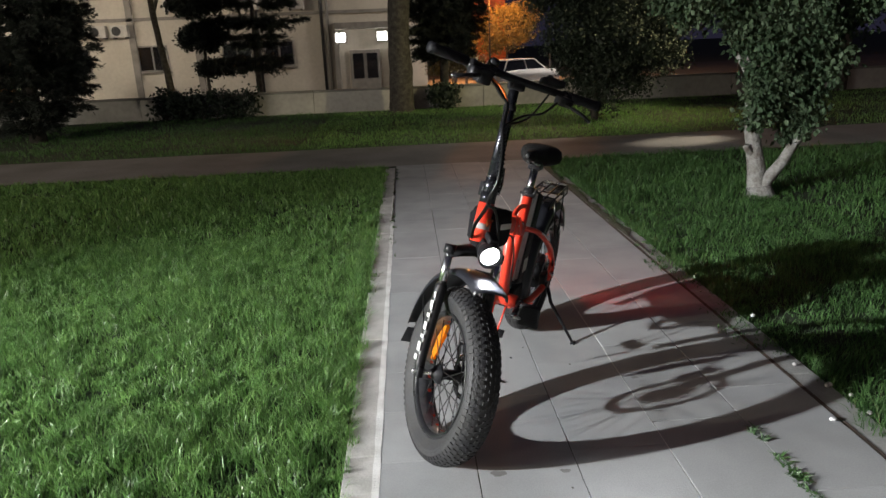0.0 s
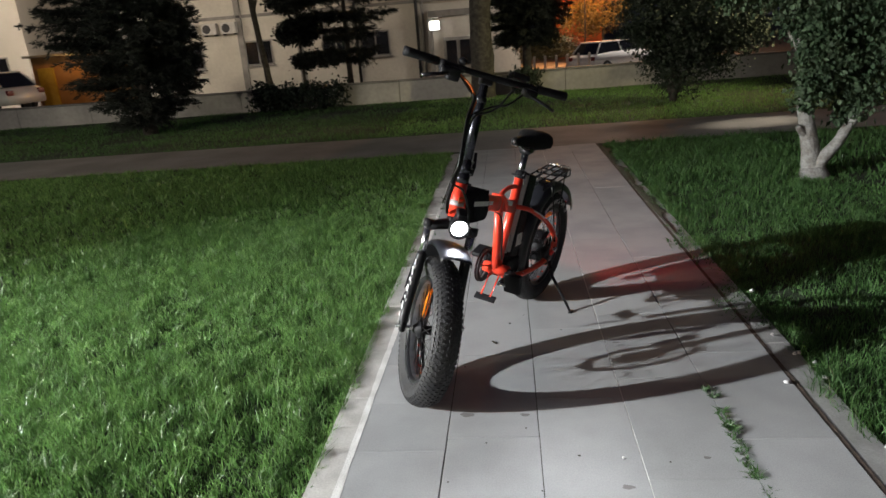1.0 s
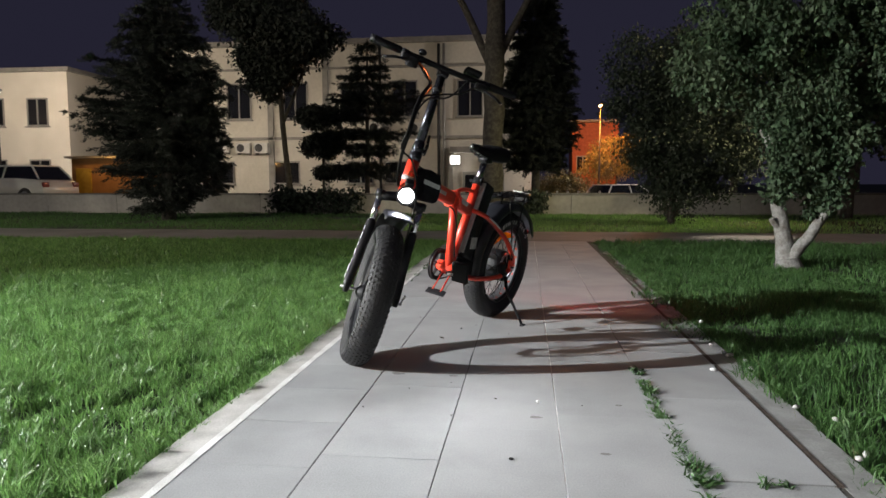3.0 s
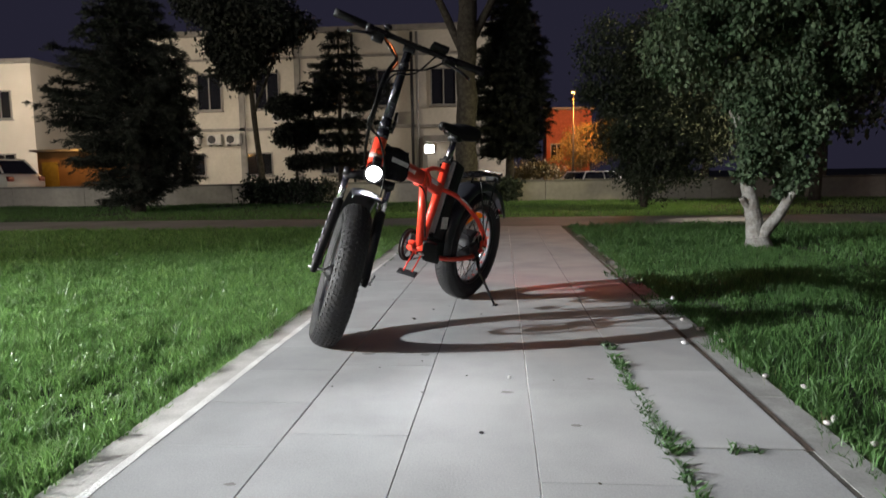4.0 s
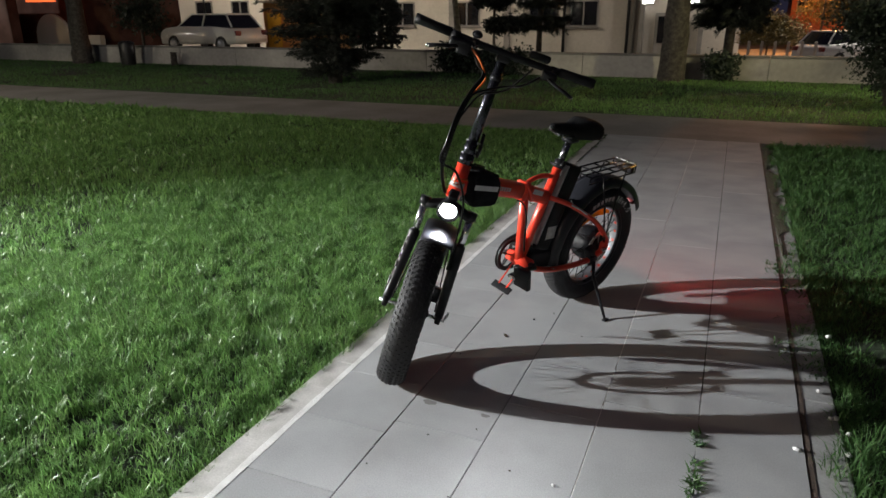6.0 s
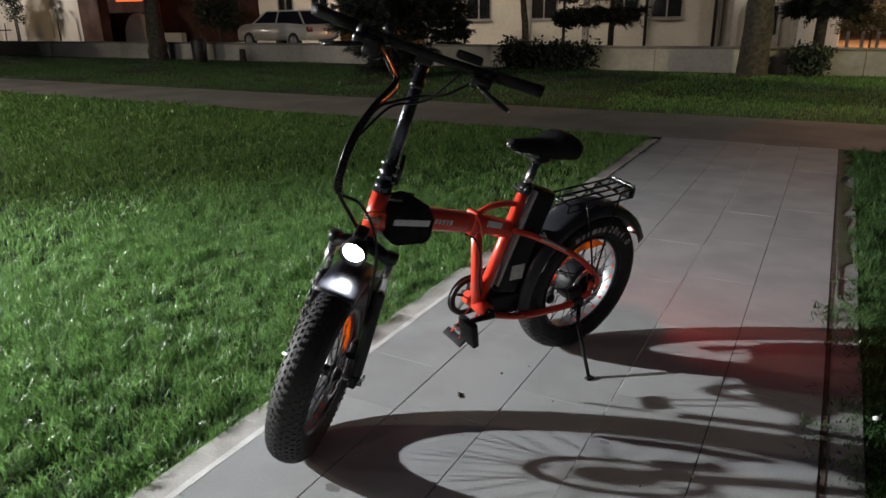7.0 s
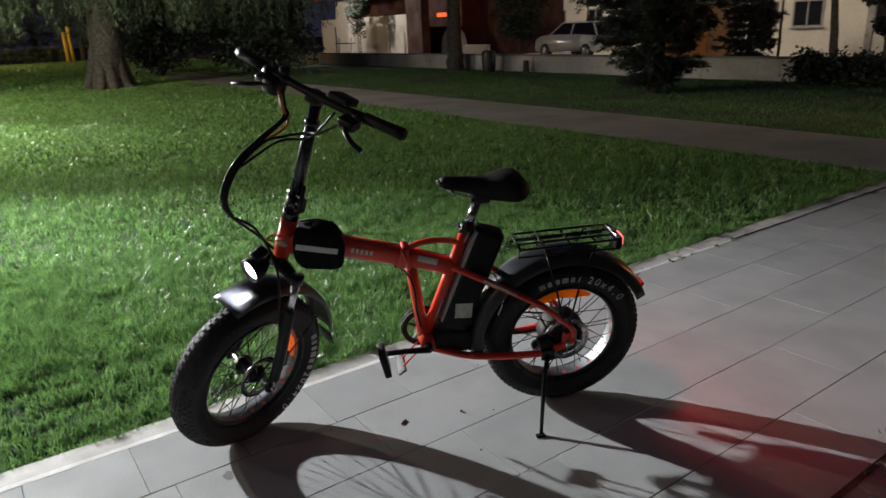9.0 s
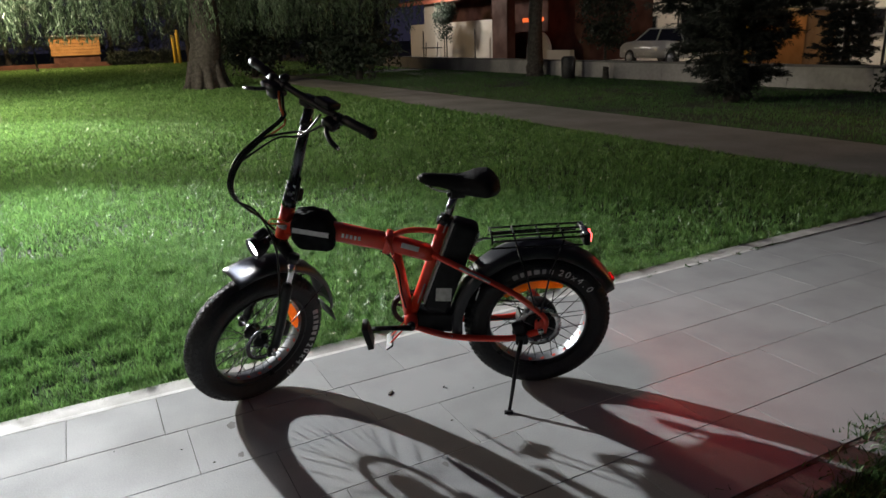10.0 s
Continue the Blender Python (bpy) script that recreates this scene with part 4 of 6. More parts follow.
    tube(bm, [face - aim * 0.045, face - aim * 0.05 + Vector((-0.03, 0, 0.015)), on_axis(-0.150, 0, 0.020)], [0.012, 0.010, 0.012], 8)
    box(bm, face - aim * 0.035 + Vector((0, 0, 0.045)), (0.05, 0.036, 0.022), Matrix.Rotation(radians(12), 4, "Y"), 0.006)
    steer("headlight_bracket", bm, MATT, light)
    spot = BIKE @ TURN_FORK @ (face + aim * 0.012)
    way = BIKE @ TURN_FORK @ (face + aim * 1.0)
    lamp("headlight_beam", "SPOT", spot, 45, (0.95, 0.98, 1.0), 0.03, way, 138, 0.9)
    lamp("tail_light_glow", "SPOT", BIKE @ Vector((-0.232, 0, 0.670)), 7.0, (1.0, 0.04, 0.03), 0.02, BIKE @ Vector((-1.0, 0, 0.30)), 145, 0.6)

    # stem
    def steer(name, bm, mat, parent, label="", smooth=True):
        bm.transform(STEER)
        return part(name, bm, mat, parent, label, smooth)

    bm = bmesh.new()
    tube(bm, [on_axis(0.010), on_axis(0.050)], 0.027, 18)
    tube(bm, [on_axis(0.045), on_axis(0.100)], [0.0245, 0.0225], 18)
    tube(bm, [on_axis(0.095), on_axis(0.250), on_axis(0.410)], [0.0205, 0.0195, 0.0175], 18)
    stem = steer("handlebar_stem", bm, GLOSS, bike, "tall folding black handlebar stem")
    bm = bmesh.new()
    box(bm, on_axis(0.058, 0.0, -0.026), (0.03, 0.044, 0.05), Matrix.Rotation(radians(-18), 4, "Y"), 0.006)
    tube(bm, [on_axis(0.048, 0.030, 0.0), on_axis(0.085, 0.034, 0.004), on_axis(0.140, 0.030, 0.002)], [0.009, 0.008, 0.006], 8)
    steer("folding_latch", bm, BLACK, stem)
    bm = bmesh.new()
    for s in (0.052, 0.075, 0.10):
        tube(bm, [on_axis(s, -0.026, 0.010), on_axis(s, 0.029, 0.010)], 0.0034, 8)
    steer("latch_bolt", bm, STEEL, stem, "bright latch bolts")
    bm = bmesh.new()
    tube(bm, [on_axis(0.330), on_axis(0.348)], 0.0225, 18)
    steer("stem_collar", bm, BLACK, stem)
    bm = bmesh.new()
    box(bm, on_axis(0.418, 0, 0.010), (0.044, 0.050, 0.042), Matrix.Rotation(radians(-18), 4, "Y"), 0.008)
    steer("bar_clamp", bm, BLACK, stem)

    # handlebar with grips and levers
    c = on_axis(0.428, 0, 0.026)
    bm = bmesh.new()
    tube(bm, curve_pts([c + Vector((-0.014, -0.33, 0.006)), c + Vector((0, -0.13, 0.002)), c, c + Vector((0, 0.13, 0.002)), c + Vector((-0.014, 0.33, 0.006))], 6), 0.0125, 14)
    bar = steer("handlebar", bm, MATT, bike, "straight black handlebar turned to the left")
    for s in (-1, 1):
        bm = bmesh.new()
        tube(bm, [c + Vector((-0.006, s * 0.205, 0.004)), c + Vector((-0.010, s * 0.27, 0.005)), c + Vector((-0.013, s * 0.318, 0.006)), c + Vector((-0.014, s * 0.335, 0.006))], [0.0165, 0.0165, 0.0175, 0.0185], 14)
        steer("grip", bm, MATT, bar, "black rubber grip")
        bm = bmesh.new()
        tube(bm, [c + Vector((-0.014, s * 0.332, 0.006)), c + Vector((-0.014, s * 0.340, 0.006))], [0.019, 0.016], 14)
        steer("grip_end", bm, MATT, bar)
        bm = bmesh.new()
        tube(bm, [c + Vector((0.0, s * 0.172, 0.0)), c + Vector((0.0, s * 0.200, 0.0))], 0.0185, 14)
        box(bm, c + Vector((0.026, s * 0.172, -0.014)), (0.042, 0.056, 0.032), bevel=0.008)
        tube(bm, curve_pts([c + Vector((0.035, s * 0.165, -0.018)), c + Vector((0.062, s * 0.195, -0.024)), c + Vector((0.076, s * 0.232, -0.032)), c + Vector((0.074, s * 0.264, -0.044))], 4), [0.0088] * 13, 8, 0.7)
        lever = steer("brake_lever", bm, BLACK, bar)
        bm = bmesh.new()
        bmesh.ops.create_uvsphere(bm, u_segments=10, v_segments=6, radius=0.0068)
        bmesh.ops.translate(bm, vec=c + Vector((0.074, s * 0.267, -0.045)), verts=bm.verts)
        steer("lever_tip", bm, STEEL, bar)
    bm = bmesh.new()
    box(bm, c + Vector((-0.004, 0.120, 0.030)), (0.058, 0.074, 0.024), Matrix.Rotation(radians(-20), 4, "Y"), 0.008)
    display = steer("display", bm, MATT, bar, "small handlebar display")
    bm = bmesh.new()
    box(bm, c + Vector((-0.008, 0.120, 0.0405)), (0.036, 0.046, 0.002), Matrix.Rotation(radians(-20), 4, "Y"), 0.0006, 1)
    steer("display_glass", bm, SCREEN, bar, "", False)
    bm = bmesh.new()
    bmesh.ops.create_uvsphere(bm, u_segments=16, v_segments=8, radius=0.019)
    bmesh.ops.scale(bm, vec=(1, 1, 0.75), verts=bm.verts)
    bmesh.ops.translate(bm, vec=c + Vector((0.0, -0.115, 0.030)), verts=bm.verts)
    tube(bm, [c + Vector((0, -0.128, 0)), c + Vector((0, -0.102, 0))], 0.016, 12)
    steer("bell", bm, BLACK, bar, "small black bell")
    bm = bmesh.new()
    box(bm, c + Vector((0.018, -0.145, -0.020)), (0.058, 0.050, 0.050), bevel=0.009)
    steer("shifter", bm, MATT, bar)

    # cables
    loop = [Vector((0.965, -0.072, 1.122)), Vector((1.050, -0.088, 1.062)), Vector((1.098, -0.090, 0.980)), Vector((1.085, -0.086, 0.900)), Vector((1.015, -0.062, 0.805)), Vector((0.978, -0.036, 0.742))]
    runs = [
        (CABLE, 0.0048, [c + Vector((0.02, -0.105, -0.02)), c + Vector((0.045, -0.070, -0.055)), Vector((0.885, -0.045, 1.185))] + loop),
        (CABLE, 0.0044, [c + Vector((0.026, -0.115, -0.02)), c + Vector((0.052, -0.078, -0.055)), Vector((0.894, -0.052, 1.182))] + [p + Vector((0.004, -0.006, 0.005)) for p in loop[:4]] + [Vector((1.045, -0.02, 0.86)), Vector((1.030, 0.05, 0.72)), Vector((1.055, 0.075, 0.47))]),
        (COPPER, 0.0040, [c + Vector((0.025, -0.12, -0.015)), c + Vector((0.055, -0.075, -0.040)), c + Vector((0.062, -0.040, -0.085)), Vector((0.905, -0.045, 1.150)), Vector((0.955, -0.066, 1.122))]),
        (CABLE, 0.0044, [c + Vector((0.03, 0.15, -0.02)), c + Vector((0.06, 0.09, -0.07)), Vector((0.880, 0.035, 1.165)), Vector((0.925, -0.03, 1.140))] + [p + Vector((-0.004, 0.006, -0.004)) for p in loop]),
        (CABLE, 0.0040, [c + Vector((0.02, 0.11, -0.01)), c + Vector((0.05, 0.06, -0.09)), Vector((0.885, 0.02, 1.140)), Vector((0.930, -0.04, 1.120)), Vector((1.045, -0.084, 1.055))]),
    ]
    for mat, r, pts in runs:
        bm = bmesh.new()
        tube(bm, curve_pts(pts, 7), r, 8)
        steer("control_cable", bm, mat, bike, "orange cable" if mat is COPPER else "black control cable")
    # spiral wrap round the bundle
    core = curve_pts(loop[:4], 40)
    bm = bmesh.new()
    tube(bm, [p + Vector((math.cos(i * 1.05), math.sin(i * 1.05), 0)) * 0.0085 for i, p in enumerate(core)], 0.0026, 6)
    steer("cable_wrap", bm, CABLE, bike, "black spiral cable wrap")
    bm = bmesh.new()
    tube(bm, curve_pts([(0.60, 0.012, 0.652), (0.56, 0.018, 0.625), (0.535, 0.026, 0.56), (0.528, 0.028, 0.47), (0.515, 0.03, 0.40)], 5), 0.0036, 8)
    part("control_cable", bm, CABLE, bike)
    bm = bmesh.new()
    tube(bm, curve_pts([(0.945, 0.028, 0.790), (1.00, 0.035, 0.800), (0.985, 0.03, 0.815), (0.93, 0.03, 0.80)], 5), 0.003, 8)
    part("control_cable", bm, COPPER, bike, "orange cable")

    # bag strapped to the tube
    bm = bmesh.new()
    pts = [(0.925, 0.725), (0.925, 0.79), (0.908, 0.822), (0.850, 0.826), (0.785, 0.806), (0.758, 0.760), (0.768, 0.690), (0.79, 0.674), (0.90, 0.690)]
    rows = []
    for y, k in ((-0.058, 0.86), (-0.048, 1.0), (0.048, 1.0), (0.058, 0.86)):
        cx, cz = 0.845, 0.772
        rows.append([bm.verts.new((cx + (x - cx) * k, y, cz + (z - cz) * k)) for x, z in pts])
    for a, b in zip(rows, rows[1:]):
        for i in range(len(pts)):
            bm.faces.new((a[i], a[(i + 1) % len(pts)], b[(i + 1) % len(pts)], b[i]))
    bm.faces.new(rows[0][::-1])
    bm.faces.new(rows[-1])
    bmesh.ops.recalc_face_normals(bm, faces=bm.faces)
    bmesh.ops.bevel(bm, geom=list(bm.edges), offset=0.006, segments=2, affect="EDGES")
    bag = part("frame_bag", bm, FABRIC, bike, "black fabric bag strapped to the frame tube")
    bm = bmesh.new()
    box(bm, (0.850, 0.0595, 0.764), (0.135, 0.002, 0.020), Matrix.Rotation(radians(-13), 4, "Y"), 0.0008, 1)
    part("reflective_strip", bm, STRIPE, bag, "pale grey reflective strip", False)
    bm = bmesh.new()
    tube(bm, [(0.90, -0.03, 0.828), (0.84, -0.028, 0.830), (0.790, -0.028, 0.812)], 0.004, 6)
    part("zip", bm, MATT, bag)
    for x in (0.90, 0.80):
        bm = bmesh.new()
        box(bm, (x, 0, 0.762), (0.024, 0.1185, 0.09), bevel=0.004)
        part("bag_strap", bm, FABRIC, bag)
    return bike


build_bike()


# ---- trees ----
def leaf_cloud(name, centres, size, mat, parent, rng, droop=0.0, aspect=0.55, along=None):
    """Many small bent leaves at the given places; along: the way that each one points."""
    n = len(centres)
    if along is None:
        d = rng.normal(0, 1, (n, 3))
        d[:, 2] -= droop
    else:
        d = along + rng.normal(0, 0.45, (n, 3))
    d /= np.linalg.norm(d, axis=1)[:, None] + 1e-9
    s = np.cross(d, rng.normal(0, 1, (n, 3)))
    s /= np.linalg.norm(s, axis=1)[:, None] + 1e-9
    up = np.cross(s, d)
    ln = (size * rng.uniform(0.6, 1.35, n))[:, None]
    # outline of one leaf: along its length, across it, lift
    shape = [(0, 0, 0), (0.5, 0.5, 0.12), (1.0, 0, 0), (0.5, -0.5, 0.12)]
    k = len(shape)
    v = np.stack([centres + d * ln * p + s * ln * aspect * q + up * ln * r for p, q, r in shape], 1).reshape(-1, 3)
    i = np.arange(n)[:, None] * k
    f = np.concatenate([i + [0, 1, 2], i + [0, 2, 3]], 1).reshape(-1, 3)
    return array_mesh(name, v, f, mat, parent)


def blob_points(rng, blobs, clumps, per, clump_r, floor=0.0, even=1.0):
    """Points in clumps through the outer part of several ellipsoids (centre, radii)."""
    vol = np.array([b[1][0] * b[1][1] * b[1][2] for b in blobs]) ** even
    pick = rng.choice(len(blobs), clumps, p=vol / vol.sum())
    out = []
    for k in pick:
        c, r = np.array(blobs[k][0]), np.array(blobs[k][1])
        d = rng.normal(0, 1, 3)
        d /= np.linalg.norm(d)
        p = c + d * r * rng.uniform(0.35, 1.0) ** 0.6
        m = rng.integers(int(per * 0.5), int(per * 1.5))
        out.append(p + rng.normal(0, clump_r, (m, 3)) * [1, 1, 0.8])
    pts = np.concatenate(out)
    return pts[pts[:, 2] > floor]


def limb(bm, pts, r0, r1, seg=10):
    line = curve_pts(pts, 5)
    n = len(line)
    tube(bm, [p + Vector((noise.noise(p * 5), noise.noise(p * 5 + Vector((9, 0, 0))), 0)) * r0 * 0.25 for p in line],
         [(r0 + (r1 - r0) * i / (n - 1)) * (1 + 0.10 * noise.noise(line[i] * 9)) for i in range(n)], seg)


def pale_tree():
    rng = np.random.default_rng(11)
    t = thing("tree", Matrix.Translation((3.25, 5.62, -0.03)), "small leafy tree with pale whitish forked trunk standing in grass", "tree")
    bm = bmesh.new()
    limb(bm, [(0, 0, 0), (-0.02, 0.02, 0.12), (-0.055, 0.03, 0.36), (-0.10, 0.04, 0.62), (-0.10, 0.05, 0.95), (-0.03, 0.04, 1.35), (0.10, 0.0, 1.9)], 0.090, 0.032, 12)
    tube(bm, [(0, 0, -0.02), (0, 0, 0.03), (-0.01, 0, 0.10)], [0.16, 0.125, 0.095], 12)
    limb(bm, [(0.01, -0.01, 0.08), (0.08, -0.03, 0.20), (0.20, -0.05, 0.38), (0.28, -0.06, 0.54), (0.32, -0.05, 0.85), (0.36, 0.0, 1.3)], 0.062, 0.018, 10)
    limb(bm, [(-0.06, 0.03, 0.36), (-0.13, 0.0, 0.41), (-0.165, -0.01, 0.455)], 0.034, 0.028, 8)
    limb(bm, [(-0.10, 0.05, 0.95), (-0.24, 0.0, 1.3), (-0.36, -0.04, 1.7)], 0.026, 0.010, 8)
    limb(bm, [(-0.10, 0.05, 0.95), (-0.2, 0.35, 1.35), (-0.25, 0.6, 1.9)], 0.032, 0.012, 8)
    limb(bm, [(-0.03, 0.04, 1.3), (0.12, -0.1, 1.6), (0.2, -0.2, 1.95)], 0.026, 0.010, 8)
    part("trunk", bm, BARK, t, "pale rough bark")
    blobs = [((-0.48, 0.0, 1.92), (0.52, 0.6, 0.44)), ((0.52, 0.0, 1.92), (0.56, 0.6, 0.46)), ((0.0, 0.0, 2.30), (0.86, 0.85, 0.50)), ((0.05, 0.0, 2.90), (0.78, 0.75, 0.45)),
             ((0.14, 0.0, 1.50), (0.42, 0.46, 0.30)), ((0.34, 0.0, 1.20), (0.26, 0.32, 0.24)), ((0.22, -0.02, 0.98), (0.22, 0.28, 0.24)), ((0.0, -0.04, 1.0), (0.10, 0.14, 0.20)),
             ((0.22, -0.05, 0.64), (0.14, 0.16, 0.16)), ((-0.03, -0.03, 0.84), (0.07, 0.10, 0.14)), ((0.28, -0.04, 0.78), (0.13, 0.16, 0.16)), ((0.60, 0.0, 1.62), (0.34, 0.38, 0.26)),
             ((-0.70, 0.0, 1.76), (0.32, 0.36, 0.26)), ((0.82, 0.0, 2.30), (0.40, 0.46, 0.40)), ((-0.16, 0.0, 1.46), (0.22, 0.28, 0.20)),
             ((-0.11, -0.08, 0.76), (0.08, 0.09, 0.13)), ((-0.12, -0.06, 0.96), (0.12, 0.12, 0.16)), ((-0.08, -0.12, 1.14), (0.15, 0.13, 0.17)), ((-0.10, -0.10, 1.34), (0.16, 0.14, 0.18)), ((-0.04, -0.16, 1.40), (0.20, 0.16, 0.20)), ((0.06, -0.2, 1.72), (0.26, 0.2, 0.22)), ((0.34, -0.12, 1.06), (0.12, 0.12, 0.2))]
    pts = blob_points(rng, blobs, 960, 60, 0.056, 0.46, 0.52)
    leaf_cloud("crown", pts, 0.050, LEAF, t, rng, 1.3, 0.58)
    return t


def conifer(x, y, h, seed, label, outline, layers=18, lean=(0, 0), needle=0.075, trunk_r=0.12, droop=0.10, start=0.10, per_layer=6, twig=0.30, twigs=22, needles=34, west=1.0):
    """A needle tree: limbs in whorls, flat sprays of twigs along each limb, needles along each twig.
    outline: (height, reach) pairs; west: how much further the limbs reach towards -x."""
    rng = np.random.default_rng(seed)
    t = thing("conifer", Matrix.Translation((x, y, -0.03)), label, "tree")
    top = Vector((lean[0], lean[1], h))
    part("trunk", fresh(tube, [(0, 0, 0), top * 0.3, top * 0.7, top], [trunk_r * 1.2, trunk_r, trunk_r * 0.6, 0.015], 9), DARKBARK, t)
    places, ways = [], []
    for i in range(layers):
        f = start + (1 - start) * (i + rng.uniform(-0.3, 0.3)) / layers
        reach = float(np.interp(f * h, [o[0] for o in outline], [o[1] for o in outline]))
        turn = rng.uniform(0, 2 * np.pi)
        for k in range(per_layer):
            az = turn + 2 * np.pi * k / per_layer + rng.uniform(-0.35, 0.35)
            ln = reach * rng.uniform(0.62, 1.08) * (1 + (west - 1) * max(0.0, -math.cos(az)))
            o = np.array(top * f)
            out = np.array((math.cos(az), math.sin(az), 0.0))
            end = o + out * ln + [0, 0, ln * (0.12 - droop) + rng.normal(0, 0.05)]
            mid = (o + end) / 2 + [0, 0, -ln * 0.10]
            part("branch", fresh(tube, [Vector(o), Vector(mid), Vector(end)], [trunk_r * 0.26, trunk_r * 0.15, 0.006], 5), DARKBARK, t)
            m = max(6, int(twigs * ln))
            u = rng.uniform(0.12, 1.0, m)[:, None]
            root = (1 - u) ** 2 * o + 2 * u * (1 - u) * mid + u ** 2 * end
            side = np.array((-out[1], out[0], 0.0)) * rng.choice([-1, 1], m)[:, None]
            way = out * rng.uniform(0.5, 1.1, m)[:, None] + side * rng.uniform(0.35, 1.0, m)[:, None] + np.array((0, 0, 1.0)) * rng.normal(-0.08, 0.22, m)[:, None]
            way /= np.linalg.norm(way, axis=1)[:, None]
            length = twig * rng.uniform(0.45, 1.15, m)[:, None] * (1.15 - 0.5 * u)
            v = rng.uniform(0, 1, (m, needles, 1))
            p = root[:, None] + way[:, None] * length[:, None] * v
            p[:, :, 2:] -= 0.35 * length[:, None] * v ** 2 * rng.uniform(0, 1, (m, 1, 1))
            places.append((p + rng.normal(0, 0.012, p.shape)).reshape(-1, 3))
            ways.append(np.repeat(way, needles, 0))
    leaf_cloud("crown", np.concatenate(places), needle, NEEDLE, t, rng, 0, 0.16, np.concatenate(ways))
    return t


def leafy(x, y, blobs, trunk, seed, label, mat=DARKLEAF, leaf=0.12, clumps=260, per=26, clump_r=0.14, bark=DARKBARK, name="tree", droop=0.6):
    """trunk: a list of limbs, each (points, base radius, tip radius)."""
    rng = np.random.default_rng(seed)
    t = thing(name, Matrix.Translation((x, y, -0.03)), label, "tree")
    for k, (pts, r0, r1) in enumerate(trunk):
        if k == 0 and fall(y) < 0:
            pts = [(pts[0][0], pts[0][1], pts[0][2] + fall(y))] + pts
        part("branch" if k else "trunk", fresh(limb, pts, r0, r1, 10), bark, t)
    leaf_cloud("crown", blob_points(rng, blobs, clumps, per, clump_r, 0.05), leaf, mat, t, rng, droop)
    return t


def willow(x, y, seed):
    rng = np.random.default_rng(seed)
    t = thing("willow", Matrix.Translation((x, y, -0.03)), "big weeping willow with hanging pale green fronds", "tree")
    bm = bmesh.new()
    limb(bm, [(0, 0, -0.05), (0, 0, 0.5), (0.05, 0.1, 1.6), (0.1, 0.1, 3.4)], 0.62, 0.42, 18)
    part("trunk", bm, DARKBARK, t)
    for k in range(9):
        bm = bmesh.new()
        az = k * 0.7 + rng.uniform(-0.15, 0.15)
        c, d = math.cos(az), math.sin(az)
        foot = rng.uniform(0.80, 1.05)
        tube(bm, [(c * foot, d * foot, -0.04), (c * 0.66, d * 0.66, 0.10), (c * 0.52, d * 0.52, 0.38), (c * 0.45, d * 0.45, 0.95)], [0.05, 0.13, 0.16, 0.10], 8)
        part("root", bm, DARKBARK, t)
    for k in range(7):
        az = k * 0.9
        bm = bmesh.new()
        limb(bm, [(0.1, 0.1, 2.6 + 0.1 * k), (1.6 * math.cos(az), 1.6 * math.sin(az), 4.3), (3.6 * math.cos(az), 3.6 * math.sin(az), 5.2)], 0.2, 0.05, 8)
        part("branch", bm, DARKBARK, t)
    pts = []
    for _ in range(1000):
        az, rad = rng.uniform(0, 2 * np.pi), 7.4 * math.sqrt(rng.uniform(0.05, 1))
        top = 5.6 - 0.035 * rad ** 2 + rng.normal(0, 0.25)
        bottom = max(1.7, 2.30 + rng.normal(0, 0.42) + 0.9 * (noise.noise(Vector((rad * math.cos(az), rad * math.sin(az), 2))))) if rad > 2.0 else 2.9
        m = int((top - bottom) * 22)
        s = np.linspace(0, 1, max(m, 4))
        line = np.column_stack([rad * math.cos(az) + 0.15 * np.sin(s * 3 + az), rad * math.sin(az) + 0.15 * np.cos(s * 4), top + (bottom - top) * s])
        pts.append(line + rng.normal(0, 0.03, line.shape))
    leaf_cloud("fronds", np.concatenate(pts), 0.14, WILLOW, t, rng, 3.0, 0.22)
    return t


pale_tree()
conifer(-6.6, 12.8, 4.7, 21, "dense dark spreading cedar on the lawn before the wall",
        [(0.2, 0.30), (0.7, 0.75), (1.2, 1.0), (2.0, 1.3), (2.8, 1.35), (3.6, 0.95), (4.7, 0.15)], 28, (0.1, 0), 0.085, 0.13, 0.14, 0.06, 7, 0.38, 26, 34, 1.35)
# behind the wall
conifer(-10.05, 21.6, 4.2, 36, "dark cone-shaped conifer before the building corner", [(0.3, 0.8), (0.8, 0.95), (1.8, 0.7), (3.0, 0.4), (4.2, 0.1)], 20, (0, 0), 0.09, 0.08, 0.1, 0.08, 7, 0.34, 24, 34)
leafy(-5.8, 18.3, [((-0.4, 0, 4.3), (1.05, 1.0, 0.55)), ((0.2, 0, 4.9), (1.2, 1.1, 0.6)), ((-0.9, 0, 5.6), (1.4, 1.2, 0.8)), ((-0.6, 0, 3.6), (0.6, 0.6, 0.35))],
      [([(-0.05, 0, 0), (-0.12, 0, 1.0), (-0.25, 0, 2.4), (-0.40, 0, 4.8)], 0.10, 0.06), ([(-0.25, 0, 2.5), (0.2, 0.1, 3.6), (0.6, 0.1, 4.6)], 0.05, 0.02), ([(-0.3, 0, 3.0), (-0.8, 0.1, 3.9), (-1.2, 0.1, 5.0)], 0.05, 0.02)],
      31, "tall dark pine with a slender leaning trunk", NEEDLE, 0.13, 620, 60, 0.15, name="pine")
